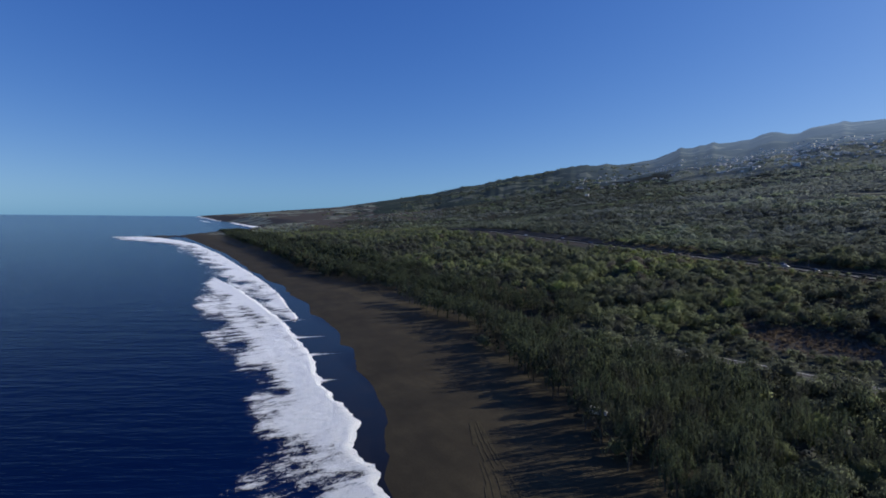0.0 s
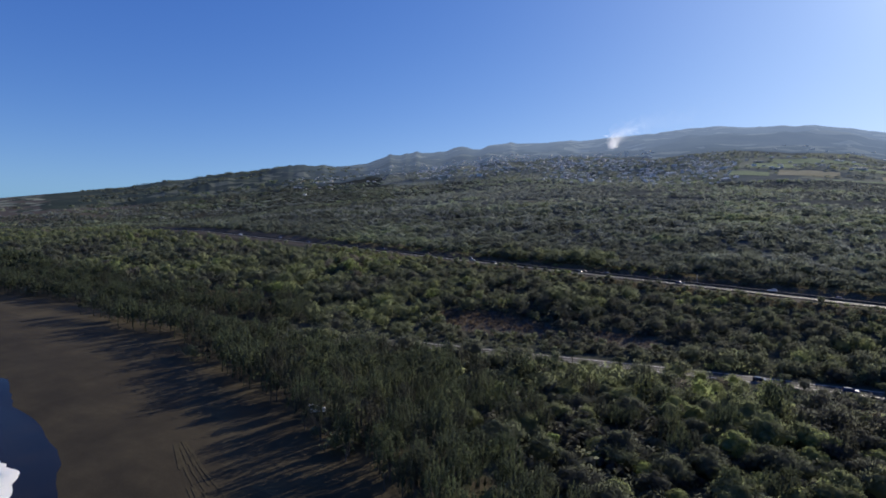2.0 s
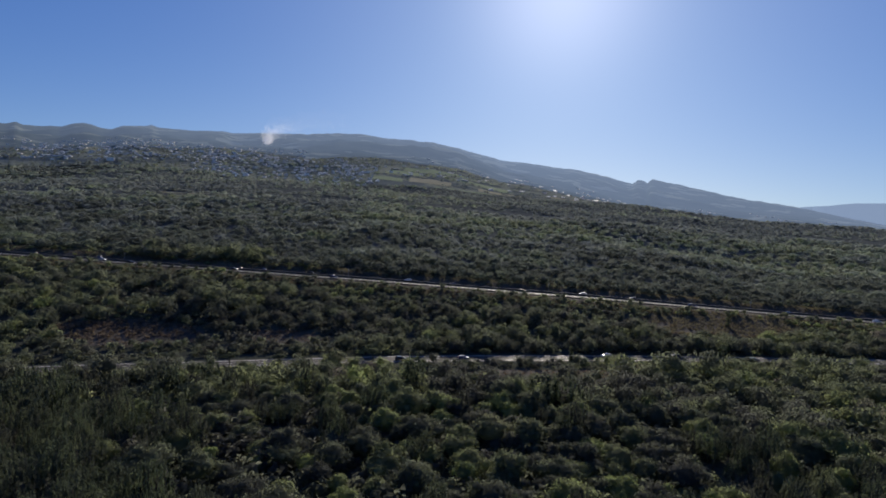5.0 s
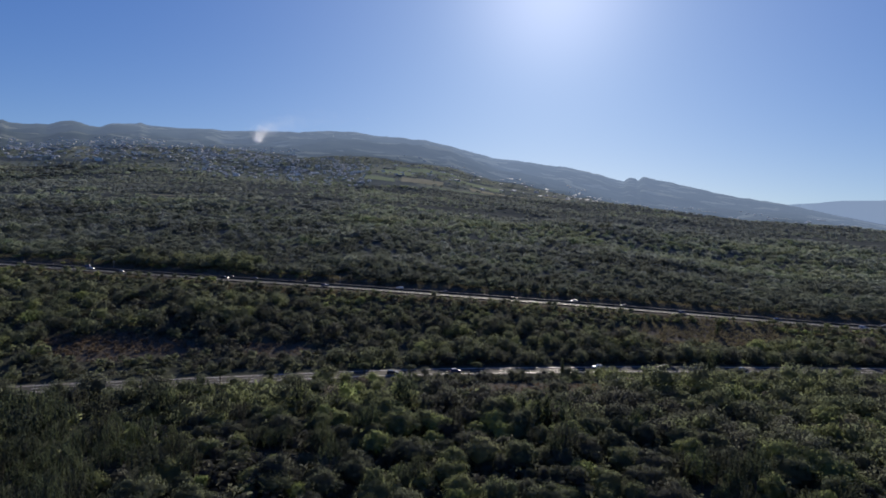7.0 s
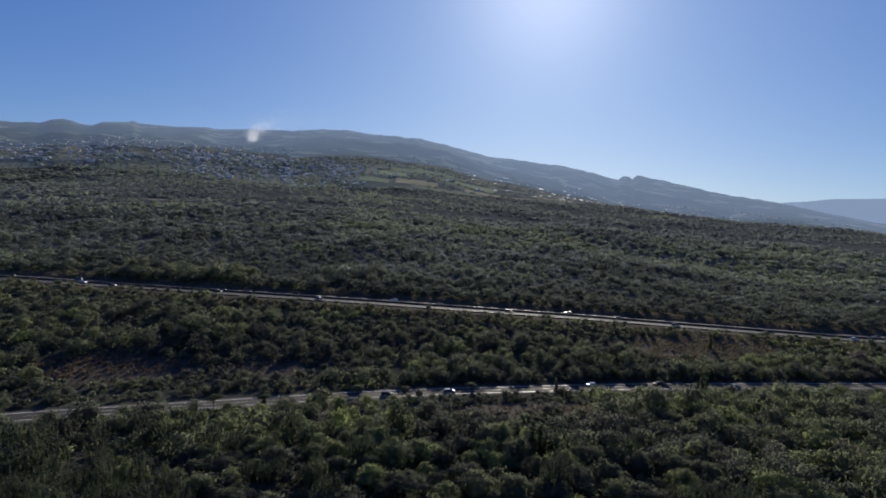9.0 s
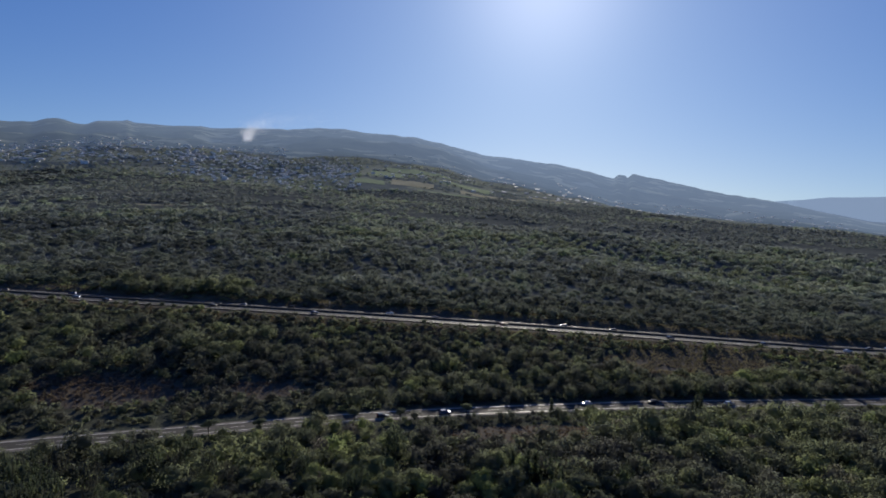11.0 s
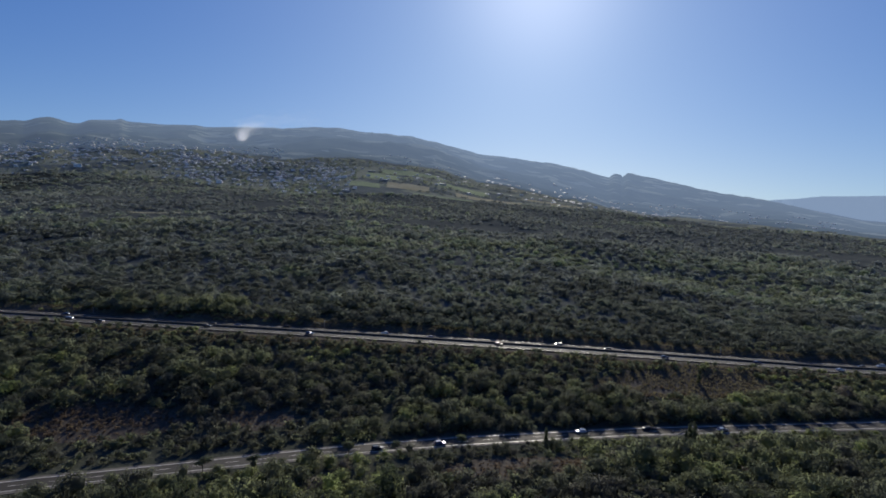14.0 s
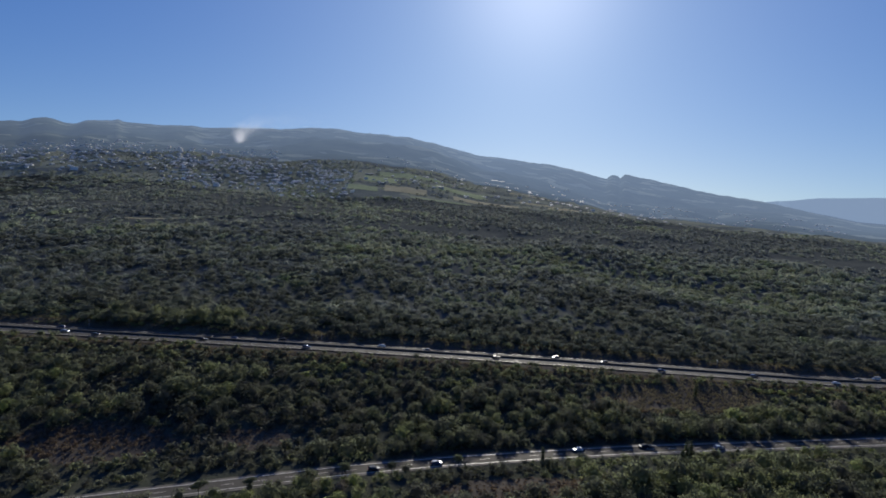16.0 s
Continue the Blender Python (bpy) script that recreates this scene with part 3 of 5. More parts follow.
edge = np.maximum(edge, shore_y(X) + 1.5)
low = np.where(X > -462, np.interp(X, *FRONT) - 1.5, edge - 14)
Y = edge - np.maximum(edge - low, 2.0) * (1 - Q)
Z = np.maximum(near_land(X, Y), 0.0) + 0.08 - 0.03 * (Q > 0.97)
tagged(new("wet_sand", mesh_grid("wet_sand", np.stack([X, Y, Z], -1), M_WET)), "dark wet black sand with a scalloped edge", "sand", kind="structure")


def tracks():
    """Wheel ruts drawn along the upper beach."""
    T = np.linspace(0, 1, 90)
    for k, (off, w) in enumerate(((-3.4, 0.09), (-2.9, 0.06), (-1.9, 0.10), (-1.4, 0.07), (-0.2, 0.11), (0.3, 0.07), (1.5, 0.09), (2.0, 0.07), (3.1, 0.09), (3.6, 0.06))):
        x = -104 + 40 * T
        y = np.interp(x, [-150, -110, -90, -78, -65], [96, 73, 63, 58, 51]) + 0.9 * off * (0.4 + T) + 0.8 * fbm(x / 14, 0 * x + k // 2, 77, 2)
        P = np.stack([np.stack([x + 0.3 * e, y + w * e, near_land(x, y) + 0.05], -1) for e in (-1, 1)], 0)
        gap = fbm(x * 0.09, 0 * x, 80 + k, 2) < 0.10
        tagged(new("tyre_track", mesh_grid("tyre_track", P, M_TRACK, gap[None, 1:])), "pale tyre track pressed into dark sand", "track", kind="structure")


tracks()


def rocks():
    """Lava boulders round the point."""
    g = np.random.default_rng(61)
    T = np.linspace(0, 2 * np.pi, 9)[:-1]
    V = []
    for _ in range(170):
        x, y, s = g.normal(-1318, 26), g.normal(78, 20), g.uniform(1.0, 3.2)
        P = np.array([(0, 0, 1)] + [(math.cos(t), math.sin(t), 0.45) for t in T] + [(1.15 * math.cos(t), 1.15 * math.sin(t), -0.6) for t in T]) * g.uniform(0.7, 1.25, (17, 1)) * (s, s * 0.8, s * 0.6) + (x, y, max(0.0, float(land(x, y))))
        for k in range(8):
            a, c = 1 + k, 1 + (k + 1) % 8
            V += [P[[0, a, c]], P[[a, a + 8, c + 8]], P[[a, c + 8, c]]]
    tagged(new("lava_boulders", mesh_tris("lava_boulders", np.array(V), M_ROCK)), "black lava boulders at the end of the beach", "rocks", kind="stuff")


rocks()


# ---------------------------------------------------------------- roads
def ribbon(xs, cy, cz, a, b, lift, thick=0.35):
    """A strip between the offsets a and b (along the normal) from a centre line, with its edge faces."""
    y = cy(xs)
    dx, dy = np.gradient(xs), np.gradient(y)
    n = np.hypot(dx, dy)
    nx, ny = -dy / n, dx / n
    z = cz(xs) + lift
    rows = [np.stack([xs + nx * o, y + ny * o, z + dz], -1) for o, dz in ((a, -thick), (a, 0), (b, 0), (b, -thick))]
    return np.stack(rows, 0)


def dashes(xs, cy, cz, off, width, length, gap, lift):
    P = ribbon(xs, cy, cz, off - width / 2, off + width / 2, lift)[1:3]
    s = np.concatenate([[0], np.cumsum(np.hypot(np.diff(xs), np.diff(cy(xs))))])
    on = (s[:-1] % (length + gap)) < length
    return P, on[None, :]


def flat(name, P, mat, parent, label="", keep=None):
    return part_mesh(name, mesh_grid(name, P, mat, keep, smooth=False), parent, label)


hx = np.arange(-640, 420.1, 2.0)
highway = tagged(new("highway", mesh_grid("highway", ribbon(hx, high_y, high_z, -9.9, 9.9, 0.30, 1.2), M_VERGE, smooth=False)), "dual carriageway highway of grey asphalt on a shelf", "highway", kind="structure")
for a, b in ((-8.9, -1.5), (1.5, 8.9)):
    flat("carriageway", ribbon(hx, high_y, high_z, a, b, 0.36, 0.05), M_ASPHALT, highway, "grey asphalt lanes, shiny with wear")
for o in (-8.4, -1.9, 1.9, 8.4):
    P, on = dashes(hx, high_y, high_z, o, 0.22, 1e9, 0, 0.375)
    flat("edge_line", P, M_PAINT, highway, "white painted edge line", on)
for o in (-5.2, 5.2):
    P, on = dashes(hx, high_y, high_z, o, 0.18, 4, 8, 0.375)
    flat("lane_marking", P, M_PAINT, highway, "dashed white lane marking", on)
flat("median_barrier", np.concatenate([ribbon(hx, high_y, high_z, -0.45, 0.45, 1.35, 1.1)]), M_CONCRETE, highway, "low dark concrete barrier between the lanes")

rx = np.arange(-150, 420.1, 2.0)
RZ = lambda x: near_land(x, road_y(x))
road = tagged(new("road", mesh_grid("road", ribbon(rx, road_y, RZ, -4.9, 4.9, 0.12, 0.5), M_SHOULDER, smooth=False)), "two-lane coast road with pale gravel edges", "road", kind="structure")
flat("carriageway", ribbon(rx, road_y, RZ, -3.5, 3.5, 0.17, 0.05), M_ASPHALT, road, "worn grey asphalt")
for o in (-3.2, 3.2):
    P, on = dashes(rx, road_y, RZ, o, 0.30, 1e9, 0, 0.185)
    flat("edge_line", P, M_PAINT, road, "white painted edge line", on)
P, on = dashes(rx, road_y, RZ, 0, 0.15, 4, 6, 0.185)
flat("lane_marking", P, M_PAINT, road, "dashed white centre line", on)


# ---------------------------------------------------------------- trees
rng = np.random.default_rng(7)
ICO_T = (1 + 5 ** 0.5) / 2
ICO_V = np.array([(-1, ICO_T, 0), (1, ICO_T, 0), (-1, -ICO_T, 0), (1, -ICO_T, 0), (0, -1, ICO_T), (0, 1, ICO_T), (0, -1, -ICO_T), (0, 1, -ICO_T), (ICO_T, 0, -1), (ICO_T, 0, 1), (-ICO_T, 0, -1), (-ICO_T, 0, 1)]) / 1.902
ICO_F = np.array([(0, 11, 5), (0, 5, 1), (0, 1, 7), (0, 7, 10), (0, 10, 11), (1, 5, 9), (5, 11, 4), (11, 10, 2), (10, 7, 6), (7, 1, 8), (3, 9, 4), (3, 4, 2), (3, 2, 6), (3, 6, 8), (3, 8, 9), (4, 9, 5), (2, 4, 11), (6, 2, 10), (8, 6, 7), (9, 8, 1)])


def unit(v):
    return v / (np.linalg.norm(v, axis=-1, keepdims=True) + 1e-9)


def leaves(lumps, n, size, lift=0.25, long=1.0, rough=0.3, taper=0.0, whole=0.6, depth=(0.55, 1.18)):
    """n leaf sprays over lumps (x, y, z, rx, rz), facing outwards with some disorder; long > 1 draws them upright, taper brings each lump to a point."""
    w = lumps[:, 3] * lumps[:, 4]
    k = rng.choice(len(lumps), n, p=w / w.sum())
    d = rng.normal(size=(n, 3))
    d[:, 2] += lift
    d /= np.linalg.norm(d, axis=1, keepdims=True)
    L = lumps[k]
    rad = rng.uniform(*depth, (n, 1))
    c = L[:, :3] + d * rad * np.stack([L[:, 3], L[:, 3], L[:, 4]], -1)
    c[:, :2] = L[:, :2] + (c[:, :2] - L[:, :2]) * (1.2 - taper * np.clip(0.5 + 0.5 * d[:, 2:] * rad, 0, 1.15))
    nrm = d + rng.normal(size=(n, 3)) * 0.55
    nrm /= np.linalg.norm(nrm, axis=1, keepdims=True)
    ref = np.tile([[0.0, 0, 1]], (n, 1)) + rng.normal(size=(n, 3)) * (0.9 if long == 1 else 0.3)
    u = np.cross(nrm, ref)
    u /= np.linalg.norm(u, axis=1, keepdims=True) + 1e-9
    v = np.cross(nrm, u)
    v *= -np.sign(v[:, 2:3] + 1e-9)
    s = size * rng.uniform(0.6, 1.35, (n, 1))
    V = np.stack([c - u * s * 0.55 / long ** 0.5, c + u * s * 0.55 / long ** 0.5, c + v * s * long], 1)
    N = (V - L[:, None, :3]) / np.stack([L[:, 3], L[:, 3], L[:, 4]], -1)[:, None, :]
    N /= np.linalg.norm(N, axis=2, keepdims=True) + 1e-9
    # the mass of the whole crown counts as well as the spray's own lump
    W = V - (0, 0, 0.45)
    W /= np.linalg.norm(W, axis=2, keepdims=True) + 1e-9
    return np.stack([V, unit(N + whole * W + (0, 0, 0.5) + rough * rng.normal(size=(n, 1, 3)))])


def finer(V, F):
    """Each face of a ball split in four."""
    out, at = [tuple(v) for v in V], {}
    def mid(a, b):
        k = (min(a, b), max(a, b))
        if k not in at:
            p = (np.array(out[a]) + np.array(out[b])) / 2
            at[k] = len(out)
            out.append(tuple(p / np.linalg.norm(p)))
        return at[k]
    faces = []
    for a, b, c in F:
        d, e, f = mid(a, b), mid(b, c), mid(c, a)
        faces += [(a, d, f), (d, b, e), (f, e, c), (d, e, f)]
    return np.array(out), np.array(faces)


def open_below(V, F):
    """A ball without its underside."""
    return V, F[V[F].mean(1)[:, 2] > -0.45]


BALL = open_below(*finer(ICO_V, ICO_F))
KNOB = open_below(ICO_V, ICO_F)
OCT_F = np.array([(0, 1, 4), (1, 2, 4), (2, 3, 4), (3, 0, 4)])
SPIKE_V = np.array([(1, 0, -0.7), (0, 1, -0.7), (-1, 0, -0.7), (0, -1, -0.7), (0, 0, 1.05), (0, 0, -1)], float)


def cores(lumps, f=0.8, solid=(ICO_V, ICO_F)):
    """The close mass of twigs and leaves inside each lump."""
    out = []
    for x, y, z, a, b in lumps:
        P = solid[0] * rng.uniform(0.84, 1.14, (len(solid[0]), 1)) * (a * f, a * f, b * f) + (x, y, z)
        N = unit(solid[0] + 0.5 * unit(P - (0, 0, 0.4)) + 0.12 * rng.normal(size=P.shape))
        out.append(np.stack([P[solid[1]], N[solid[1]]]))
    return np.concatenate(out, 1)


def tube(p, q, r0, r1, sides=6):
    p, q = np.array(p, float), np.array(q, float)
    w = (q - p) / np.linalg.norm(q - p)
    u = np.cross(w, (0.3, 0.9, 0.2))
    u /= np.linalg.norm(u)
    v = np.cross(w, u)
    a = np.linspace(0, 2 * np.pi, sides + 1)
    ring = np.cos(a)[:, None] * u + np.sin(a)[:, None] * v
    A, B = p + ring * r0, q + ring * r1
    V = np.concatenate([np.stack([A[:-1], A[1:], B[1:]], 1), np.stack([A[:-1], B[1:], B[:-1]], 1)])
    N = np.concatenate([np.stack([ring[:-1], ring[1:], ring[1:]], 1), np.stack([ring[:-1], ring[1:], ring[:-1]], 1)])
    return np.stack([V, N])


def filao_lumps(n=16):
    """A broad bushy mass set with upright pointed plumes."""
    out = []
    thin = (28 / n) ** 0.4
    for k in range(n):
        t = (k + 0.5) / n
        a, r = 2.4 * k + rng.uniform(-0.5, 0.5), 0.34 * t ** 0.55 * rng.uniform(0.8, 1.1)
        h = rng.uniform(0.12, 0.22)
        z = 0.98 - 2.6 * r * r - h - rng.uniform(0, 0.16)
        out.append((r * math.cos(a), r * math.sin(a), max(z, 0.25), rng.uniform(0.045, 0.066) * thin, h))
    out.append((0, 0, 0.44, 0.16, 0.22))
    return np.array(out)


def dome_lumps(caps):
    """A rounded crown that reaches down to its neighbours: a broad middle, a ring of low skirts and many caps."""
    out = [(0, 0, 0.42, 0.40, 0.44)]
    for k in range(caps):
        low = k % 3 == 2
        a, r = 2.4 * k + rng.uniform(-0.5, 0.5), rng.uniform(0.30, 0.42) if low else 0.38 * math.sqrt((k + 0.5) / caps) * rng.uniform(0.8, 1.15)
        s = rng.uniform(0.15, 0.25) * (6 / caps) ** 0.25
        z = rng.uniform(0.22, 0.42) if low else 0.80 - 1.7 * r * r + rng.uniform(-0.10, 0.06) - 0.4 * s
        out.append((r * math.cos(a), r * math.sin(a), z, s, s * rng.uniform(0.85, 1.15)))
    return np.array(out)


def dome_proto(n, size, caps=6, fill=0.62):
    """A rounded leafy crown: sprays round a few close masses."""
    L = dome_lumps(caps)
    return np.concatenate([cores(L[:1], fill, KNOB), leaves(L, n, size, 0.6, 2.0, 0.06, 0.2, 0.5, (0.62, 1.06))], 1)


def filao_proto(n, size, lumps=16, trunk=True):
    L = filao_lumps(lumps)
    T = [cores(L[::2], 0.45, (SPIKE_V, OCT_F)), leaves(L, n, size, 0.3, 2.2, 0.15, 1.0, 0.15)]
    if trunk:
        T.append(tube((0, 0, 0), (0.02, 0.01, 0.4), 0.014, 0.009, 4))
    return np.concatenate(T, 1)


def scatter(x0, x1, y0, y1, step, ok, seed):
    """Places on a shaken grid where ok(x, y) holds."""
    g = np.random.default_rng(seed)
    xs, ys = np.meshgrid(np.arange(x0, x1, step), np.arange(y0, y1, step))
    x = (xs + g.uniform(-0.48, 0.48, xs.shape) * step).ravel()
    y = (ys + g.uniform(-0.48, 0.48, xs.shape) * step).ravel()
    k = ok(x, y)
    return x[k], y[k]


def grove(name, protos, x, y, height, material, label, seed, sink=0.0, tint_at=None, spread_xy=(0.85, 1.25), kind="tree"):
    """Many trees in one mesh: each a turned and scaled copy of a model."""
    g = np.random.default_rng(seed)
    n = len(x)
    z = land(x, y) - sink
    turn = g.uniform(0, 2 * np.pi, n)
    wide = height * g.uniform(*spread_xy, n)
    which = g.integers(0, len(protos), n)
    tint = np.clip(g.normal(0.45, 0.22, n) if tint_at is None else tint_at(x, y, g), 0, 1)
    V, T, R = [], [], []
    for k, P in enumerate(protos):
        s = np.where(which == k)[0]
        if not len(s):
            continue
        c, q = np.cos(turn[s])[:, None, None], np.sin(turn[s])[:, None, None]
        px, py, pz = (P[0][None, :, :, k] for k in range(3))
        nx, ny, nz = (P[1][None, :, :, k] for k in range(3))
        w = wide[s][:, None, None]
        R.append(np.stack([nx * c - ny * q, nx * q + ny * c, np.broadcast_to(nz, (len(s), *nz.shape[1:]))], -1).reshape(-1, 3, 3))
        V.append(np.stack([(px * c - py * q) * w + x[s][:, None, None], (px * q + py * c) * w + y[s][:, None, None], pz * height[s][:, None, None] + z[s][:, None, None]], -1).reshape(-1, 3, 3))
        T.append(np.repeat(tint[s], P.shape[1]))
    ob = new(name, mesh_tris(name, np.concatenate(V), material, np.concatenate(T), np.concatenate(R)))
    return tagged(ob, label, kind, kind="stuff")


def tree_line(x):
    """The seaward edge of the trees."""
    return np.interp(x, [-1500, -1469, -952, -624, -459, -353, -272, -193, -139, -109, -87, 0, 100, 400], [212, 211, 167, 150, 136, 134, 131, 125, 106, 97, 89, 50, 28, 0]) + 9 * fbm(x / 16, 0 * x, 81)


# open fields on the slope: bearings and distances
FIELDS = [(0.5, 4.0, 1360, 1500), (2.6, 7.2, 1215, 1310), (8.0, 13.5, 1360, 1480), (10.0, 17.0, 1225, 1300), (2.0, 6.0, 1540, 1640), (20, 25, 1330, 1400), (5.5, 12.0, 1140, 1165), (27, 33, 1380, 1470), (-1.5, 2.0, 1190, 1260), (17, 22, 1420, 1480), (6, 9, 1560, 1640), 
          (-21.5, -17.4, 746, 753), (-16.0, -11.5, 757, 763), (16, 21, 1700, 1760)]


def clearings(x, y):
    """True on the open patches of dry grass and soil."""
    out = open_ground(x, y) & (np.abs(y - high_y(x)) > 19)
    out |= ((x + 90) / 3.0) ** 2 + ((y - 97) / 3.0) ** 2 < 1
    for a0, a1, r0, r1 in FIELDS:
        a, r = np.degrees(np.arctan2(x, y)), np.hypot(x, y)
        out |= (a > a0) & (a < a1) & (r > r0 - 2) & (r < r1 + 4)
    return out


def free(x, y):
    """Where a tree may stand: off the beach, the roads and the clearings."""
    v = y - high_y(x)
    return (y > tree_line(x)) & (np.abs(y - road_y(x)) > 8.2) & ((v < -20) | (v > 19) | (x < -640)) & ~clearings(x, y)


def belt(x, y):
    """The belt of feathery trees behind the beach."""
    wide = np.interp(x, [-1400, -300, -128, -85, -62, -46, -30, 0, 60, 120], [60, 58, 70, 78, 68, 34, 26, 26, 24, 24]) + 60 * fbm(x / 40, y / 40, 91)
    inner = y - tree_line(x)
    mixed = (inner < wide) & ((inner < 20) | (fbm(x / 12, y / 12, 96) < 0.14)) | ((inner < wide + 70) & (x > -128) & (fbm(x / 9, y / 9, 94) > 0.13))
    return free(x, y) & mixed & ((road_y(x) - y > 24) | (x < -150)) & ((fbm(x / 11, y / 11, 93) < 0.13) | (inner > 14))


def seen(x, y, margin=4.0):
    """Roughly the ground that the walk looks over."""
    a = np.degrees(np.arctan2(x, y))
    return (a > -88) & (a < 50 + margin)


def in_town(x, y):
    a, r = np.degrees(np.arctan2(x, y)), np.hypot(x, y)
    return (a > -33) & (a < -0.5) & (r > np.interp(a, [-33, -18, -8, -1], [1450, 1230, 1080, 1050])) & (r < 1850)


def in_near(x, y):
    return (x > -128) & (x < 150) & (y < 178)


def patch_tint(x, y, g):
    return np.clip(0.46 + 1.4 * fbm(x / 45, y / 30, 17) + 1.1 * fbm(x / 220, y / 110, 18, 3) + 0.6 * fbm(x / 9, y / 9, 19, 2) + g.normal(0, 0.16, len(x)), 0, 1)


def slope_tint(x, y, g):
    return np.clip(0.40 + 1.7 * fbm(x / 60, y / 40, 17) + 1.5 * fbm(x / 230, y / 110, 18, 3) + g.normal(0, 0.15, len(x)) + 0.4 * (((x - 355) / 95) ** 2 + ((y - 452) / 48) ** 2 < 1), 0, 0.96)


def patch_height(x, y, lo, hi, seed):
    g = np.random.default_rng(seed)
    h = lo + (hi - lo) * np.clip(0.42 + 1.1 * fbm(x / 40, y / 28, 23) + g.normal(0, 0.26, len(x)), 0, 1.25)
    before, below = road_y(x) - y, high_y(x) - y
    h = h * np.where((before < -6) & (before > -34) & (x > -130) & (x < -15), 0.6, 1.0)
    return h * np.where((before > 0) & (before < 22) & (x > -140), np.interp(x, [-102, -96, -62, -54, 0, 15], [1.15, 0.85, 0.85, 0.75, 0.75, 0.58]), np.where((below > 0) & (below < 40), 0.6, 1.0))


def hill_height(x, y, lo, hi, seed):
    """Low scrub with clumps of taller trees."""
    g = np.random.default_rng(seed)
    k = np.clip(0.30 + 1.5 * fbm(x / 70, y / 45, 24) + 0.8 * fbm(x / 18, y / 14, 25, 2) + g.normal(0, 0.15, len(x)), 0, 1.3)
    return lo + (hi - lo) * k * np.where((y - high_y(x) < 40), 0.75, 1.0)


def belt_height(x, y, lo, hi, seed):
    """Casuarinas: the front rows stand tallest."""
    g = np.random.default_rng(seed + 200)
    front = np.clip((24 - (y - tree_line(x))) / 10, 0, 1)
    return np.maximum(patch_height(x, y, lo, hi, seed), front * g.uniform(10.0, 14.5, len(x)))


def tree_model(name, lumps, n, size, material, label, long, trunk_to, category="tree", taper=0.0, whole=0.6):
    """A single tree: tapered trunk with limbs, and a crown of leaf sprays."""
    root = tagged(new(name), label, category)
    T = [tube((0, 0, -0.05), (0.01, 0.0, trunk_to * 0.5), 0.022, 0.016, 7), tube((0.01, 0, trunk_to * 0.5), (0.0, 0.02, trunk_to), 0.016, 0.008, 7)]
    for x, y, z, a, b in lumps[:: max(1, len(lumps) // 6)]:
        T.append(tube((0.005, 0, max(0.12, z * 0.45)), (x * 0.8, y * 0.8, z), 0.009, 0.003, 5))
    T = np.concatenate(T, 1)
    part_mesh("trunk", mesh_tris("trunk", T[0], M_BARK, None, T[1]), root, "grey-brown bark")
    C = leaves(lumps, n, size, 0.4, long, 0.12, taper, whole, (0.55, 1.18) if taper == 1.0 else (0.66, 1.08))
    if taper == 1.0:
        C = np.concatenate([C, cores(lumps[::2], 0.42, (SPIKE_V, OCT_F))], 1)
    else:
        C = np.concatenate([C, cores(lumps[:1], 0.7, BALL), cores(lumps[1:], 0.6, KNOB)], 1)
    part_mesh("crown", mesh_tris("crown", C[0], material, None, C[1]), root)
    return root


def place_copies(make, kinds, x, y, height, wide, group, seed):
    """Builds a few models at unit size, copies them to the places, and stands the models on the last ones."""
    g = np.random.default_rng(seed)
    models = [make(k) for k in range(kinds)]
    z = land(x, y)
    n = len(x)
    for k in range(n):
        m = pose(x[k], y[k], z[k] - 0.05, g.uniform(-3, 3), g.uniform(-3, 3), g.uniform(0, 360)) @ Matrix.Diagonal((height[k] * wide[k], height[k] * wide[k], height[k], 1))
        if k < n - kinds:
            tagged(copy_thing(models[k % kinds], m), group=group)
        else:
            models[k - (n - kinds)].matrix_basis = m
            tagged(models[k - (n - kinds)], group=group)


# single trees where the camera passes nearest
x, y = scatter(-128, 150, 45, 178, 5.0, lambda a, b: belt(a, b) & in_near(a, b) & seen(a, b), 101)
o = np.argsort(np.hypot(x, y))
far_x, far_y = x[o[240:]], y[o[240:]]
x, y = x[o[:240]], y[o[:240]]
place_copies(lambda k: tree_model("casuarina_tree", filao_lumps(34), 1500, 0.017, M_FILAO_ONE, "tall feathery grey-green casuarina behind the beach", 2.8, 0.72, "tree", 1.0, 0.15), 6, x, y, belt_height(x, y, 7.5, 13.5, 1), np.random.default_rng(2).uniform(0.62, 0.98, len(x)), "beach casuarinas", 3)
x, y = scatter(-128, 150, 60, 178, 6.4, lambda a, b: free(a, b) & ~belt(a, b) & in_near(a, b) & seen(a, b), 102)
o = np.argsort(np.hypot(x, y))
rest_x, rest_y = x[o[230:]], y[o[230:]]
x, y = x[o[:230]], y[o[:230]]
place_copies(lambda k: tree_model("leafy_tree", dome_lumps(11), 1700, 0.024, M_LEAF_ONE, "broad bright green leafy tree in the coastal scrub", 2.6, 0.5, "tree", 0.2, 0.35), 9, x, y, patch_height(x, y, 4.0, 9.0, 4), np.random.default_rng(5).uniform(1.0, 1.6, len(x)), "coastal trees", 6)

# the rest of the woods
P_FILAO = [filao_proto(255, 0.039, 22) for _ in range(6)]
P_FILAO_FAR = [filao_proto(70, 0.11, 9) for _ in range(4)]
P_LEAF_NEAR = [dome_proto(400, 0.046, 5) for _ in range(9)]
P_LEAF_MID = [dome_proto(220, 0.054, 3) for _ in range(9)]
P_LEAF_LOW = [dome_proto(60, 0.11, 3) for _ in range(5)]
P_LEAF_UP = [dome_proto(96, 0.078, 2) for _ in range(9)]
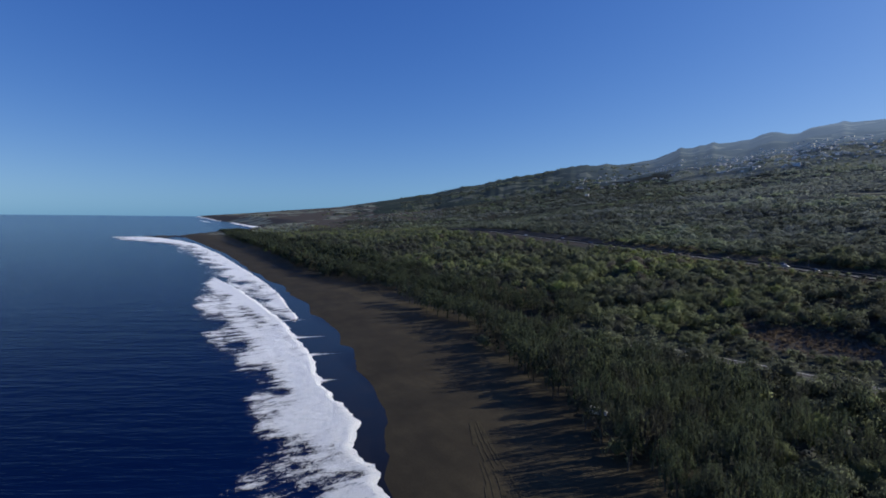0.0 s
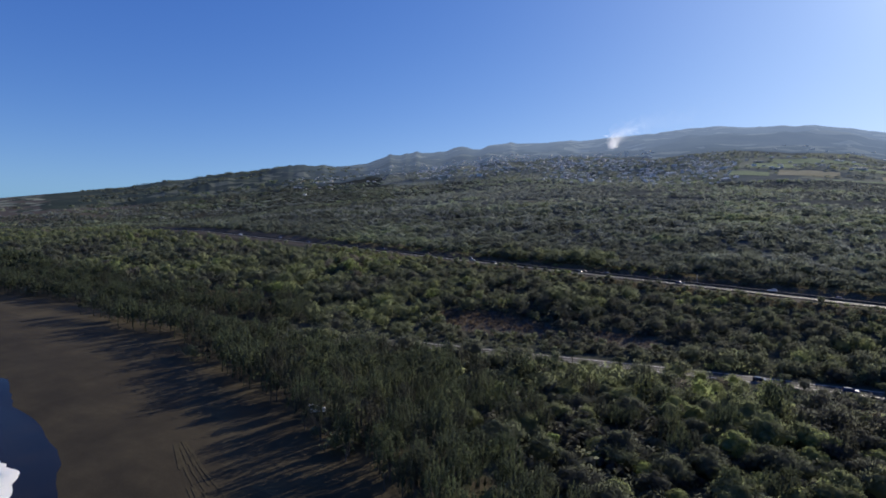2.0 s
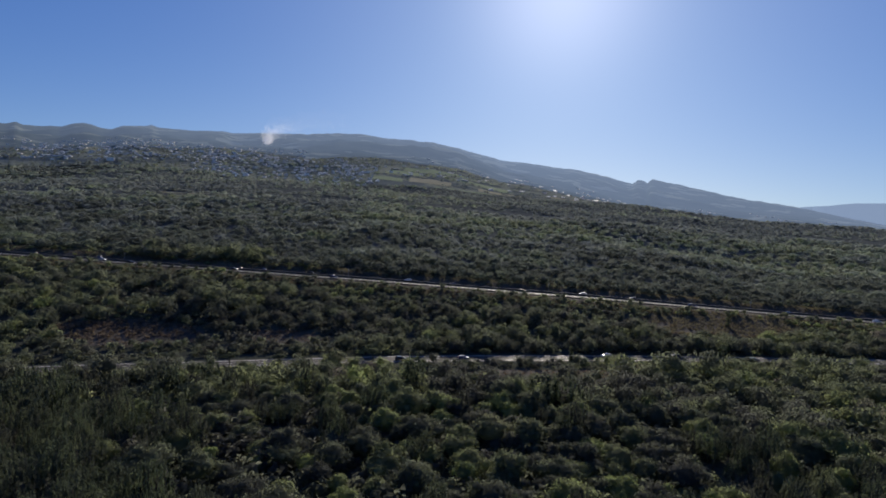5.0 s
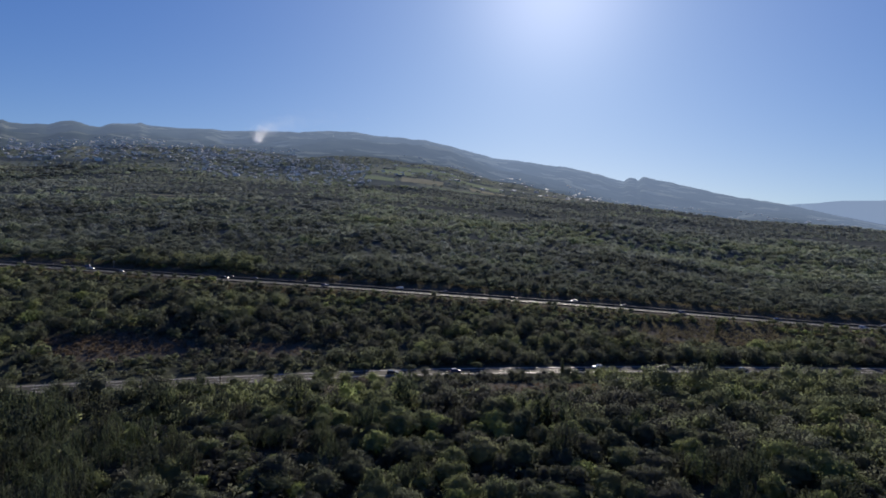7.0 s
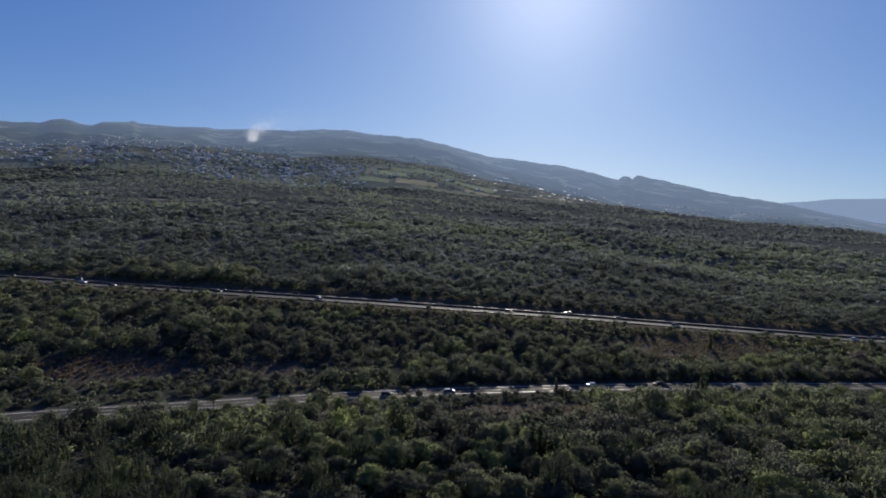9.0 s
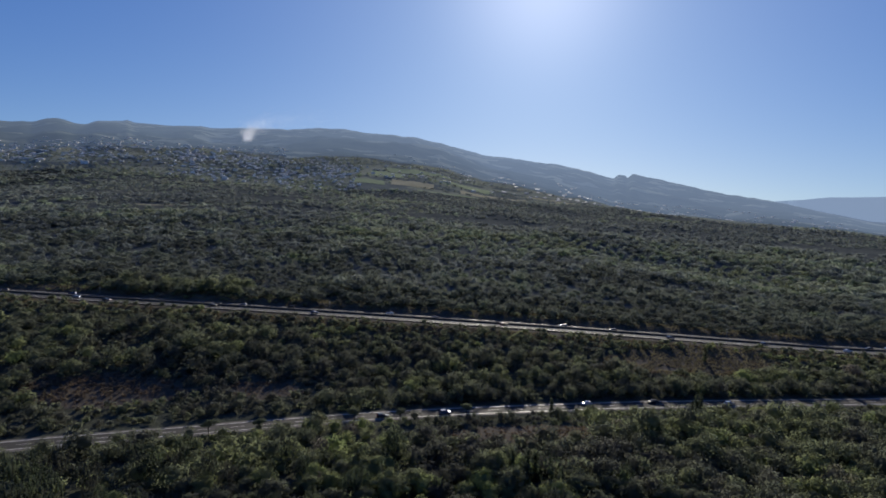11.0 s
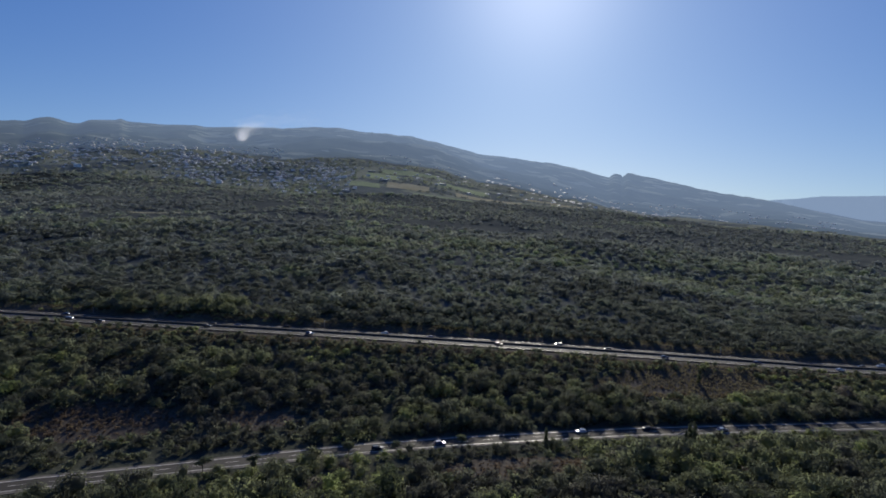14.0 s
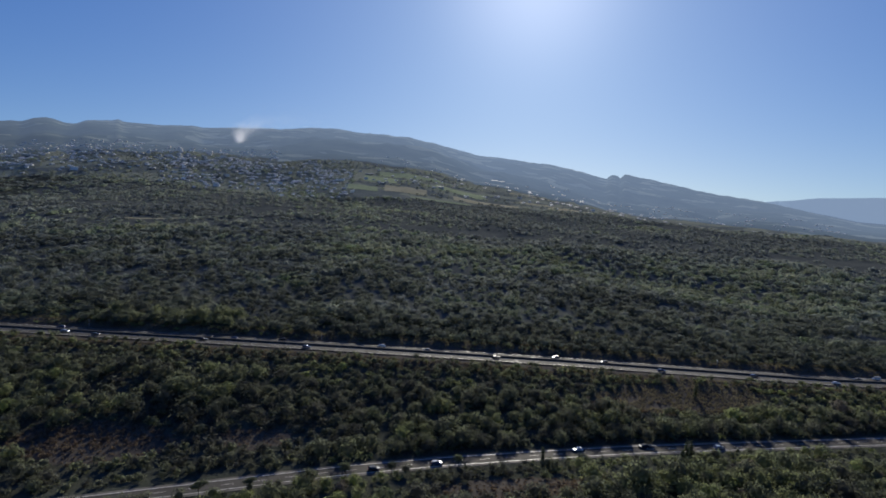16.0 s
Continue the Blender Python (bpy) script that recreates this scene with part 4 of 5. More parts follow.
P_LEAF_FAR = [dome_proto(38, 0.112, 2) for _ in range(8)]

x, y = scatter(-420, 150, 45, 230, 4.9, lambda a, b: belt(a, b) & seen(a, b) & ~in_near(a, b), 111)
x, y = np.concatenate([x, far_x]), np.concatenate([y, far_y])
grove("casuarina_belt", P_FILAO, x, y, belt_height(x, y, 8.5, 13.5, 11), M_FILAO, "belt of feathery grey-green casuarinas along the beach", 12, 0.0, None, (0.6, 0.95))
x, y = scatter(-1480, -420, 90, 280, 6.5, lambda a, b: belt(a, b), 112)
grove("casuarina_belt", P_FILAO_FAR, x, y, belt_height(x, y, 8, 13, 13) * np.interp(x, [-1250, -1000], [0.55, 1.0]), M_FILAO, "far belt of casuarinas towards the point", 14)
x, y = scatter(-300, 330, 60, 320, 6.6, lambda a, b: free(a, b) & ~belt(a, b) & seen(a, b) & ~in_near(a, b) & (b < high_y(a)) & (fbm(a / 14, b / 14, 95) < 0.16), 121)
x, y = np.concatenate([x, rest_x]), np.concatenate([y, rest_y])
grove("woodland", P_LEAF_NEAR, x, y, patch_height(x, y, 4, 9.5, 15), M_LEAF, "mixed green scrub woodland below the highway", 16, 0.3, patch_tint, (0.95, 1.45))
x, y = scatter(-1400, -300, 100, 480, 9.0, lambda a, b: free(a, b) & ~belt(a, b) & (b < high_y(a)) & seen(a, b), 122)
grove("woodland", P_LEAF_UP, x, y, patch_height(x, y, 5, 10, 17) * np.interp(x, [-1150, -900], [0.45, 1.0]), M_LEAF, "green scrub woodland behind the beach", 18, 0.3, patch_tint, (1.0, 1.6))
x, y = scatter(-620, 560, 250, 640, 8.4, lambda a, b: free(a, b) & (b > high_y(a)) & seen(a, b) & (fbm(a / 22, b / 16, 97) < 0.20), 123)
up = y - high_y(x) > 130
tall = hill_height(x, y, 4.5, 10.0, 19)
# more trees take the haze-painted leaf colour further up the slope
hazed = np.random.default_rng(65).random(len(x)) < np.clip((y - high_y(x) - 60) / 330 + 0.6 * fbm(x / 120, y / 70, 66), 0, 0.9)
for k, (where, models, leaf, label) in enumerate(((~up & ~hazed, P_LEAF_MID, M_LEAF_DULL, "dense dark green scrub on the slope above the highway"), (~up & hazed, P_LEAF_MID, M_LEAF_HAZED, "haze-tinted grey-green scrub on the slope above the highway"),
                                                 (up & ~hazed, P_LEAF_UP, M_LEAF_DULL, "dark green scrub further up the slope"), (up & hazed, P_LEAF_UP, M_LEAF_HAZED, "haze-tinted grey-green scrub further up the slope"))):
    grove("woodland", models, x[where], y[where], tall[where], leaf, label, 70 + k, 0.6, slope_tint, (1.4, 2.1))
x, y = scatter(-150, -70, 322, 352, 6.0, lambda a, b: (b - high_y(a) > 15) & (fbm(a / 18, b / 12, 98) < 0.10), 128)
grove("bright_grove", P_LEAF_NEAR, x, y, patch_height(x, y, 6, 11, 29), M_LEAF, "taller yellow-green trees beside the highway", 30, 0.2, lambda a, b, g: g.normal(0.55, 0.10, len(a)), (0.9, 1.3))
x, y = scatter(-1500, 1200, 200, 1250, 13.5, lambda a, b: free(a, b) & (b > high_y(a)) & seen(a, b) & ((b > 640) | (a < -620) | (a > 560)) & (fbm(a / 120, b / 60, 27) < np.where(past_woods(a, b), -0.10, 0.16)), 124)
# the haze-painted leaves stand only on bearings nearer the sun
side = np.degrees(np.arctan2(x, y)) < -34 + 8 * fbm(x / 200, y / 200, 64)
tall = hill_height(x, y, 3.4, 8.5, 21)
grove("far_woodland", P_LEAF_FAR, x[~side], y[~side], tall[~side], M_LEAF_HAZED, "distant scrub covering the hillside", 22, 1.0, slope_tint, (1.8, 2.8))
grove("far_woodland", P_LEAF_FAR, x[side], y[side], tall[side], M_LEAF_DULL, "green scrub on the hillside along the coast", 25, 1.0, slope_tint, (1.8, 2.8))
x, y = scatter(-2600, 2200, 300, 2600, 26, lambda a, b: seen(a, b) & ~clearings(a, b) & (np.hypot(a, b) > 1200) & (np.hypot(a, b) < np.interp(np.degrees(np.arctan2(a, b)), [18, 24, 50], [1790, 1480, 1400])) & (b > shore_y(a) + 60) & (fbm(a / 160, b / 70, 29) < np.where(past_woods(a, b), -0.01, 0.06)), 125)
grove("far_woodland", P_LEAF_FAR, x, y, patch_height(x, y, 4, 9, 23), M_LEAF_HAZED, "far scattered trees round the upper town", 24, 0.5, slope_tint, (1.8, 3.2))

x, y = scatter(-1300, 100, 900, 2050, 13, lambda a, b: in_town(a, b) & ~clearings(a, b), 126)
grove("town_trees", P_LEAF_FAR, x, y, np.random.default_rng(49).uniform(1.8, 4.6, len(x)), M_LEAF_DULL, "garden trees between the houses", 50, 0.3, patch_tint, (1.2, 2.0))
# woods and thickets on the far hills along the coast
x, y = scatter(-4200, -700, 450, 3200, 40, lambda a, b: (np.degrees(np.arctan2(a, b)) < -38) & (np.hypot(a, b) > 1500) & (np.hypot(a, b) < 4650) & (b > shore_y(a) + 120) & (fbm(a / 260, b / 160, 28) < np.where(a < -2.0 * b, -0.24, -0.05)), 127)
grove("far_woodland", P_LEAF_FAR, x, y, np.random.default_rng(52).uniform(6, 15, len(x)), M_LEAF_DULL, "thickets on the far coastal hills", 54, 0.5, patch_tint, (1.8, 3.6))

# dark cypress-like spires near the coast road
def cypress_model(k):
    L = np.array([(rng.uniform(-0.05, 0.05), rng.uniform(-0.05, 0.05), 0.15 + 0.1 * j, 0.11 - 0.008 * j, 0.14) for j in range(9)])
    root = tagged(new("cypress_tree"), "narrow dark green spire of a tree by the road", "tree")
    part_mesh("trunk", mesh_tris("trunk", tube((0, 0, -0.02), (0, 0, 0.5), 0.02, 0.01, 6)[0], M_BARK), root, "grey-brown bark")
    C = leaves(L, 480, 0.05, 0.2, 2.2)
    part_mesh("crown", mesh_tris("crown", C[0], M_CYPRESS, None, C[1]), root)
    return root


x = np.array([45.9, 49.0, 43.0, 71.0, 127.8, 124.0, 131.0, 170.0])
y = np.array([139.8, 142.0, 144.0, 190.0, 187.0, 183.5, 189.0, 243.0])
place_copies(cypress_model, 2, x, y, np.array([9.5, 8.5, 8, 6, 8, 6.5, 7, 7]), np.full(8, 1.1), "dark spire trees", 31)


# flat-topped trees with bare stems by the coast road
def umbrella_model(k):
    L = np.array([(0.34 * (j % 4) / 4 * math.cos(2.4 * j), 0.34 * (j % 4) / 4 * math.sin(2.4 * j), 0.80 + rng.uniform(-0.06, 0.06), rng.uniform(0.15, 0.24), rng.uniform(0.08, 0.13)) for j in range(12)])
    return tree_model("umbrella_tree", L, 800, 0.040, M_CYPRESS, "flat-topped dark tree on bare stems by the road", 1.3, 0.7)


x = np.array([-47.0, -32.0, -13.0, -2.0, 14.0, 38.0])
y = road_y(x) - np.array([6.8, 6.4, 7.2, 6.6, 7.0, 6.6])
place_copies(umbrella_model, 2, x, y, np.array([5.6, 4.6, 5.2, 6.0, 4.8, 5.4]), np.full(6, 1.25), "roadside umbrella trees", 33)


# dry grass on the open patches and the highway verges
def dry_grass():
    m = leaf_mat("dry_grass", [(0.0, (0.088, 0.078, 0.054)), (0.5, (0.128, 0.113, 0.072)), (1.0, (0.175, 0.156, 0.096))], 0.45)
    ok = lambda a, b: (clearings(a, b) & (b < 300) & (a > 95) & (np.abs(b - road_y(a)) > 6)) | ((np.abs(b - high_y(a)) > 13) & (np.abs(b - high_y(a)) < 24) & (a < 330))
    x, y = scatter(-300, 330, 140, 360, 1.5, lambda a, b: ok(a, b) & seen(a, b) & (fbm(a / 9, b / 9, 33) < 0.2), 131)
    n = 7
    X, Y = np.repeat(x, n) + rng.uniform(-0.9, 0.9, n * len(x)), np.repeat(y, n) + rng.uniform(-0.9, 0.9, n * len(x))
    Z = land(X, Y)
    a, h, w = rng.uniform(0, 6.3, len(X)), rng.uniform(0.3, 0.9, len(X)), rng.uniform(0.15, 0.4, len(X))
    P = np.stack([X, Y, Z - 0.05], -1)
    U = np.stack([np.cos(a) * w, np.sin(a) * w, 0 * a], -1)
    T = np.stack([rng.uniform(-0.3, 0.3, len(X)), rng.uniform(-0.3, 0.3, len(X)), h], -1)
    tagged(new("dry_grass", mesh_tris("dry_grass", np.stack([P - U, P + U, P + T], 1), m, np.clip(0.5 + 1.5 * fbm(X / 12, Y / 12, 35), 0, 1))), "straw-coloured dry grass and weeds", "grass", kind="stuff")


dry_grass()
x, y = scatter(-300, 330, 140, 320, 2.0, lambda a, b: ((clearings(a, b) & (np.abs(b - road_y(a)) > 7)) | ((high_y(a) - b > 14) & (high_y(a) - b < 24))) & (b < high_y(a) - 13) & seen(a, b) & (fbm(a / 7, b / 7, 37) < np.where(a > 100, -0.12, 0.22)), 132)
M_DRY = leaf_mat("dry_brush", [(0.0, (0.130, 0.098, 0.074)), (0.6, (0.170, 0.132, 0.096)), (1.0, (0.145, 0.138, 0.090))], 0.5)
grove("dry_brush", [dome_proto(34, 0.16, 3, 0.5) for _ in range(4)], x, y, patch_height(x, y, 1.0, 2.0, 41), M_DRY, "brown dry brush on the open ground", 42, 0.1, patch_tint, (1.0, 1.8), "brush")

# low bushes under the coastal trees
x, y = scatter(-128, 200, 55, 190, 4.2, lambda a, b: free(a, b) & seen(a, b) & ~belt(a, b), 136)
grove("low_scrub", P_LEAF_LOW, x, y, np.random.default_rng(57).uniform(2.4, 5.2, len(x)) * np.where(road_y(x) - y < 24, np.interp(x, [-20, 5], [0.6, 0.42]), 1.0), M_LEAF, "low green scrub under the coastal trees", 58, 0.1, patch_tint, (1.2, 2.0), "scrub")

# low bushes in the gaps between the two roads
x, y = scatter(-300, 330, 195, 345, 4.5, lambda a, b: (b - road_y(a) > 7) & (high_y(a) - b > 11.5) & ~clearings(a, b) & seen(a, b) & (fbm(a / 16, b / 10, 38) < 0.26), 134)
grove("low_scrub", P_LEAF_LOW, x, y, np.random.default_rng(45).uniform(1.8, 4.2, len(x)), M_LEAF, "low green scrub between the trees", 46, 0.1, patch_tint, (1.1, 1.9), "scrub")
x, y = scatter(-330, 330, 285, 400, 5.4, lambda a, b: (b - high_y(a) > 12.5) & (b - high_y(a) < 60) & seen(a, b) & ((b - high_y(a) > 24) | (fbm(a / 24, b / 9, 67) > -0.02)), 135)
grove("low_scrub", P_LEAF_LOW, x, y, np.random.default_rng(47).uniform(1.4, 3.6, len(x)), M_LEAF, "low green scrub above the highway", 48, 0.1, patch_tint, (1.1, 1.9), "scrub")

# low bushes along the seaward edge of the coast road
x, y = scatter(-130, 330, 140, 210, 3.6, lambda a, b: (road_y(a) - b > np.where(a < -60, 9.0, 6.2)) & (road_y(a) - b < 15) & (fbm(a / 9, b / 9, 39) < 0.10), 133)
grove("roadside_bushes", P_LEAF_MID, x, y, np.random.default_rng(43).uniform(1.6, 4.2, len(x)) * np.interp(x, [0, 15], [1.0, 0.7]), M_LEAF, "low green bushes along the coast road", 44, 0.1, patch_tint, (1.1, 1.7), "bushes")

# a few taller rounded trees standing against the coast road
x, y = scatter(-66, 330, 140, 210, 6.5, lambda a, b: (road_y(a) - b > 5.4) & (road_y(a) - b < 12) & (fbm(a / 12, b / 12, 36) < -0.04), 137)
grove("roadside_trees", P_LEAF_NEAR, x, y, np.random.default_rng(59).uniform(3.4, 6.4, len(x)) * np.interp(x, [0, 15], [1.0, 0.75]), M_LEAF, "rounded dark green trees against the coast road", 60, 0.1, lambda a, b, g: g.normal(0.22, 0.12, len(a)), (0.9, 1.2))

x, y = scatter(-60, 330, 185, 225, 4.6, lambda a, b: (b - road_y(a) > 6.0) & (b - road_y(a) < 17) & ((fbm(a / 20, b / 20, 34) < 0.0) | (a > 12)), 138)
grove("roadside_trees", P_LEAF_NEAR, x, y, np.random.default_rng(61).uniform(3.5, 7.0, len(x)) * np.interp(x, [-20, 40], [0.7, 1.1]), M_LEAF, "row of dark green trees shading the coast road", 62, 0.1, lambda a, b, g: g.normal(0.25, 0.12, len(a)), (0.85, 1.2))

x, y = scatter(-170, -57, 140, 185, 5.2, lambda a, b: (road_y(a) - b > 6.8) & (road_y(a) - b < 16) & ((a < -96) | (a > -62) | (fbm(a / 8, b / 8, 35) < -0.06)), 139)
grove("roadside_trees", P_LEAF_NEAR, x, y, np.random.default_rng(63).uniform(4.2, 7.6, len(x)) * np.interp(x, [-100, -94, -66, -60], [1.0, 0.75, 0.75, 1.0]), M_LEAF, "close dark trees hiding the coast road", 64, 0.1, lambda a, b, g: g.normal(0.25, 0.12, len(a)), (0.9, 1.3))

# fields on the slope
M_FIELD = [surface("field_green", (0.27, 0.31, 0.18), (0.36, 0.40, 0.23), 0.02, 1.0, 9.0, 0.1, 0.0, 0.0), surface("field_straw", (0.34, 0.315, 0.20), (0.44, 0.405, 0.27), 0.02, 1.0, 9.0, 0.1, 0.0, 0.0)]
for k, (a0, a1, r0, r1) in enumerate(FIELDS):
    A, R = np.meshgrid(np.linspace(a0, a1, 30), np.linspace(r0, r1, 10))
    R = R + 14 * fbm(A * 0.9, R / 60, 40 + k) * (r1 - r0) / 60
    A = np.radians(A + 0.5 * fbm(R / 50, A, 60 + k))
    X, Y = R * np.sin(A), R * np.cos(A)
    tagged(new("field", mesh_grid("field", np.stack([X, Y, land(X, Y) + 0.5], -1), M_FIELD[k % 2])), ("pale green" if k % 2 == 0 else "dry straw-coloured") + " open field on the hillside", "field", kind="structure")


# ---------------------------------------------------------------- the hillside town
def mesh_poly(name, verts, faces, material, smooth=False):
    me = bpy.data.meshes.new(name)
    me.from_pydata([tuple(map(float, v)) for v in verts], [], faces)
    me.materials.append(material)
    me.update()
    return me


def box_verts(x0, x1, y0, y1, z0, z1):
    return [(x0, y0, z0), (x1, y0, z0), (x1, y1, z0), (x0, y1, z0), (x0, y0, z1), (x1, y0, z1), (x1, y1, z1), (x0, y1, z1)]


BOX = [(0, 3, 2, 1), (4, 5, 6, 7), (0, 1, 5, 4), (1, 2, 6, 5), (2, 3, 7, 6), (3, 0, 4, 7)]


def boxes(name, blocks, material):
    V, F = [], []
    for b in blocks:
        n = len(V)
        V += box_verts(*b)
        F += [tuple(i + n for i in f) for f in BOX]
    return mesh_poly(name, V, F, material)


M_WALLS = [surface("plaster_white", (0.78, 0.75, 0.70), (0.88, 0.86, 0.81), 0.3, 0.8, 8.0, 0.0), surface("plaster_cream", (0.66, 0.60, 0.52), (0.80, 0.74, 0.65), 0.3, 0.8, 8.0, 0.0), surface("plaster_grey", (0.44, 0.40, 0.33), (0.56, 0.51, 0.43), 0.3, 0.8, 8.0, 0.0)]
M_ROOFS = [surface("roof_white_metal", (0.74, 0.73, 0.70), (0.88, 0.87, 0.84), 0.3, 0.6, 6.0, 0.0, 0.0, 0.15), surface("roof_grey_metal", (0.45, 0.46, 0.47), (0.62, 0.62, 0.62), 0.3, 0.6, 6.0, 0.0, 0.0, 0.2), surface("roof_rust", (0.16, 0.07, 0.045), (0.26, 0.12, 0.08), 0.3, 0.6, 6.0, 0.0), surface("roof_blue_grey", (0.36, 0.36, 0.35), (0.50, 0.50, 0.48), 0.3, 0.7, 6.0, 0.0)]
M_PANE = surface("window_glass", (0.02, 0.025, 0.03), (0.05, 0.055, 0.06), 0.5, 0.1, 4.0, 0.0)


def house_model(name, w, d, h, pitch, wall, roof, storeys, label):
    root = tagged(new(name), label, "house")
    ridge = h + d / 2 * pitch
    V = box_verts(-w / 2, w / 2, -d / 2, d / 2, -2.5, h) + [(-w / 2, 0, ridge), (w / 2, 0, ridge)]
    F = [(0, 1, 5, 4), (2, 3, 7, 6), (1, 2, 6, 9, 5), (3, 0, 4, 8, 7)]
    part_mesh("wall", mesh_poly("wall", V, F, wall), root)
    o, t = 0.6, 0.25
    zo = h - o * pitch
    R = [(-w / 2 - o, -d / 2 - o, zo), (w / 2 + o, -d / 2 - o, zo), (w / 2 + o, 0, ridge), (-w / 2 - o, 0, ridge), (w / 2 + o, d / 2 + o, zo), (-w / 2 - o, d / 2 + o, zo)]
    R = [(x, y, z + t) for x, y, z in R] + R
    RF = [(0, 1, 2, 3), (3, 2, 4, 5), (6, 9, 8, 7), (9, 11, 10, 8), (0, 6, 7, 1), (4, 10, 11, 5), (1, 7, 8, 2), (2, 8, 10, 4), (3, 9, 6, 0), (5, 11, 9, 3)]
    part_mesh("roof", mesh_poly("roof", R, RF, roof), root)
    for s in range(storeys):
        z = 0.9 + 2.8 * s
        for k in range(max(2, int(w // 4))):
            x = -w / 2 + (k + 0.5) * w / max(2, int(w // 4))
            part_mesh("window", boxes("window", [(x - 0.6, x + 0.6, -d / 2 - 0.06, -d / 2 + 0.02, z, z + 1.3)], M_PANE), root)
    return root


HOUSES = [house_model("house", 14, 13, 2.2, 0.20, M_WALLS[0], M_ROOFS[0], 1, "low pale house with a white metal roof"),
          house_model("house", 9, 8, 3.0, 0.30, M_WALLS[1], M_ROOFS[2], 1, "cream house with a rust-red roof"),
          house_model("house", 15, 13, 3.6, 0.18, M_WALLS[0], M_ROOFS[1], 2, "two-storey pale house with a grey metal roof"),
          house_model("house", 12, 11, 2.2, 0.22, M_WALLS[2], M_ROOFS[3], 1, "grey house with a dull grey roof"),
          house_model("apartment_block", 24, 11, 8.6, 0.12, M_WALLS[0], M_ROOFS[0], 3, "long three-storey pale apartment block"),
          house_model("warehouse", 30, 16, 5.0, 0.18, M_WALLS[2], M_ROOFS[0], 1, "long grey shed with a white metal roof")]


def town():
    g = np.random.default_rng(51)
    spots = []
    for a0, a1, r0, r1, n in ((-31, -17, 1400, 1900, 100), (-19, -8, 1180, 1750, 130), (-9, -0.5, 1060, 1600, 100), (-44, -30, 1500, 2200, 24), (7, 19, 1250, 1750, 9), (20, 44, 1340, 1600, 26), (0, 9, 1300, 1800, 16)):
        k = 0
        while k < n:
            a, r = radians(g.uniform(a0, a1)), g.uniform(r0, r1)
            # houses stand along terraces that follow the slope
            r = round(r / 34) * 34 + g.normal(0, 4)
            x, y = r * math.sin(a), r * math.cos(a)
            if all((x - p) ** 2 + (y - q) ** 2 > 12 ** 2 for p, q, _ in spots):
                spots.append((x, y, g.random()))
                k += 1
    last = {}
    for x, y, u in spots:
        j = int(np.searchsorted([0.46, 0.56, 0.80, 0.91, 0.96, 1.0], u))
        m = pose(x, y, float(land(x, y)) + 1.6, 0, 0, math.degrees(-math.atan2(x, y)) + g.uniform(-28, 28)) @ Matrix.Diagonal((0.55 + 0.35 * g.random(), 0.72, 0.66, 1))
        if j in last:
            ob = copy_thing(HOUSES[j], m)
        else:
            last[j] = True
            ob = HOUSES[j]
            ob.matrix_basis = m
        tagged(ob, group="hillside town")


town()


def town_behind():
    """The rest of the town, too far to tell house from house."""
    g = np.random.default_rng(53)
    V, F, M = [], [], []
    for a0, a1, r0, r1, n in ((-32, -8, 1500, 2250, 420), (-18, -1, 1250, 1800, 200), (-46, -31, 1700, 2500, 90), (0, 20, 1300, 2300, 60), (20, 32, 1500, 2800, 70), (30, 46, 1900, 3200, 130)):
        for _ in range(n):
            a, r = radians(g.uniform(a0, a1)), round(g.uniform(r0, r1) / 40) * 40 + g.normal(0, 5)
            x, y = r * math.sin(a), r * math.cos(a)
            z = float(land(x, y))
            w, d, h, p = g.uniform(6, 12) * (1 + 0.15 * (r > 2000)), g.uniform(8, 13), g.uniform(1.8, 2.4), g.uniform(0.10, 0.20)
            t = -a + g.uniform(-0.4, 0.4)
            c, s = math.cos(t), math.sin(t)
            base = box_verts(-w / 2, w / 2, -d / 2, d / 2, -2, h) + [(-w / 2, 0, h + d / 2 * p), (w / 2, 0, h + d / 2 * p)]
            n0 = len(V)
            V += [(x + q * c - u * s, y + q * s + u * c, z + k) for q, u, k in base]
            for f, m in (((0, 1, 5, 4), 0), ((2, 3, 7, 6), 0), ((1, 2, 6, 9, 5), 0), ((3, 0, 4, 8, 7), 0), ((4, 5, 9, 8), 1), ((6, 7, 8, 9), 1)):
                F.append(tuple(i + n0 for i in f))
                M.append(0 if m == 0 else 1 + int(n0 / 10) % 3)
    me = bpy.data.meshes.new("far_houses")
    me.from_pydata(V, [], F)
    for m in (M_WALLS[1], M_ROOFS[0], M_ROOFS[1], M_ROOFS[0]):
        me.materials.append(m)
    me.polygons.foreach_set("material_index", np.array(M, dtype=np.int32))
    me.update()
    tagged(new("far_houses", me), "small pale houses scattered over the upper slope", "houses", kind="stuff")


town_behind()

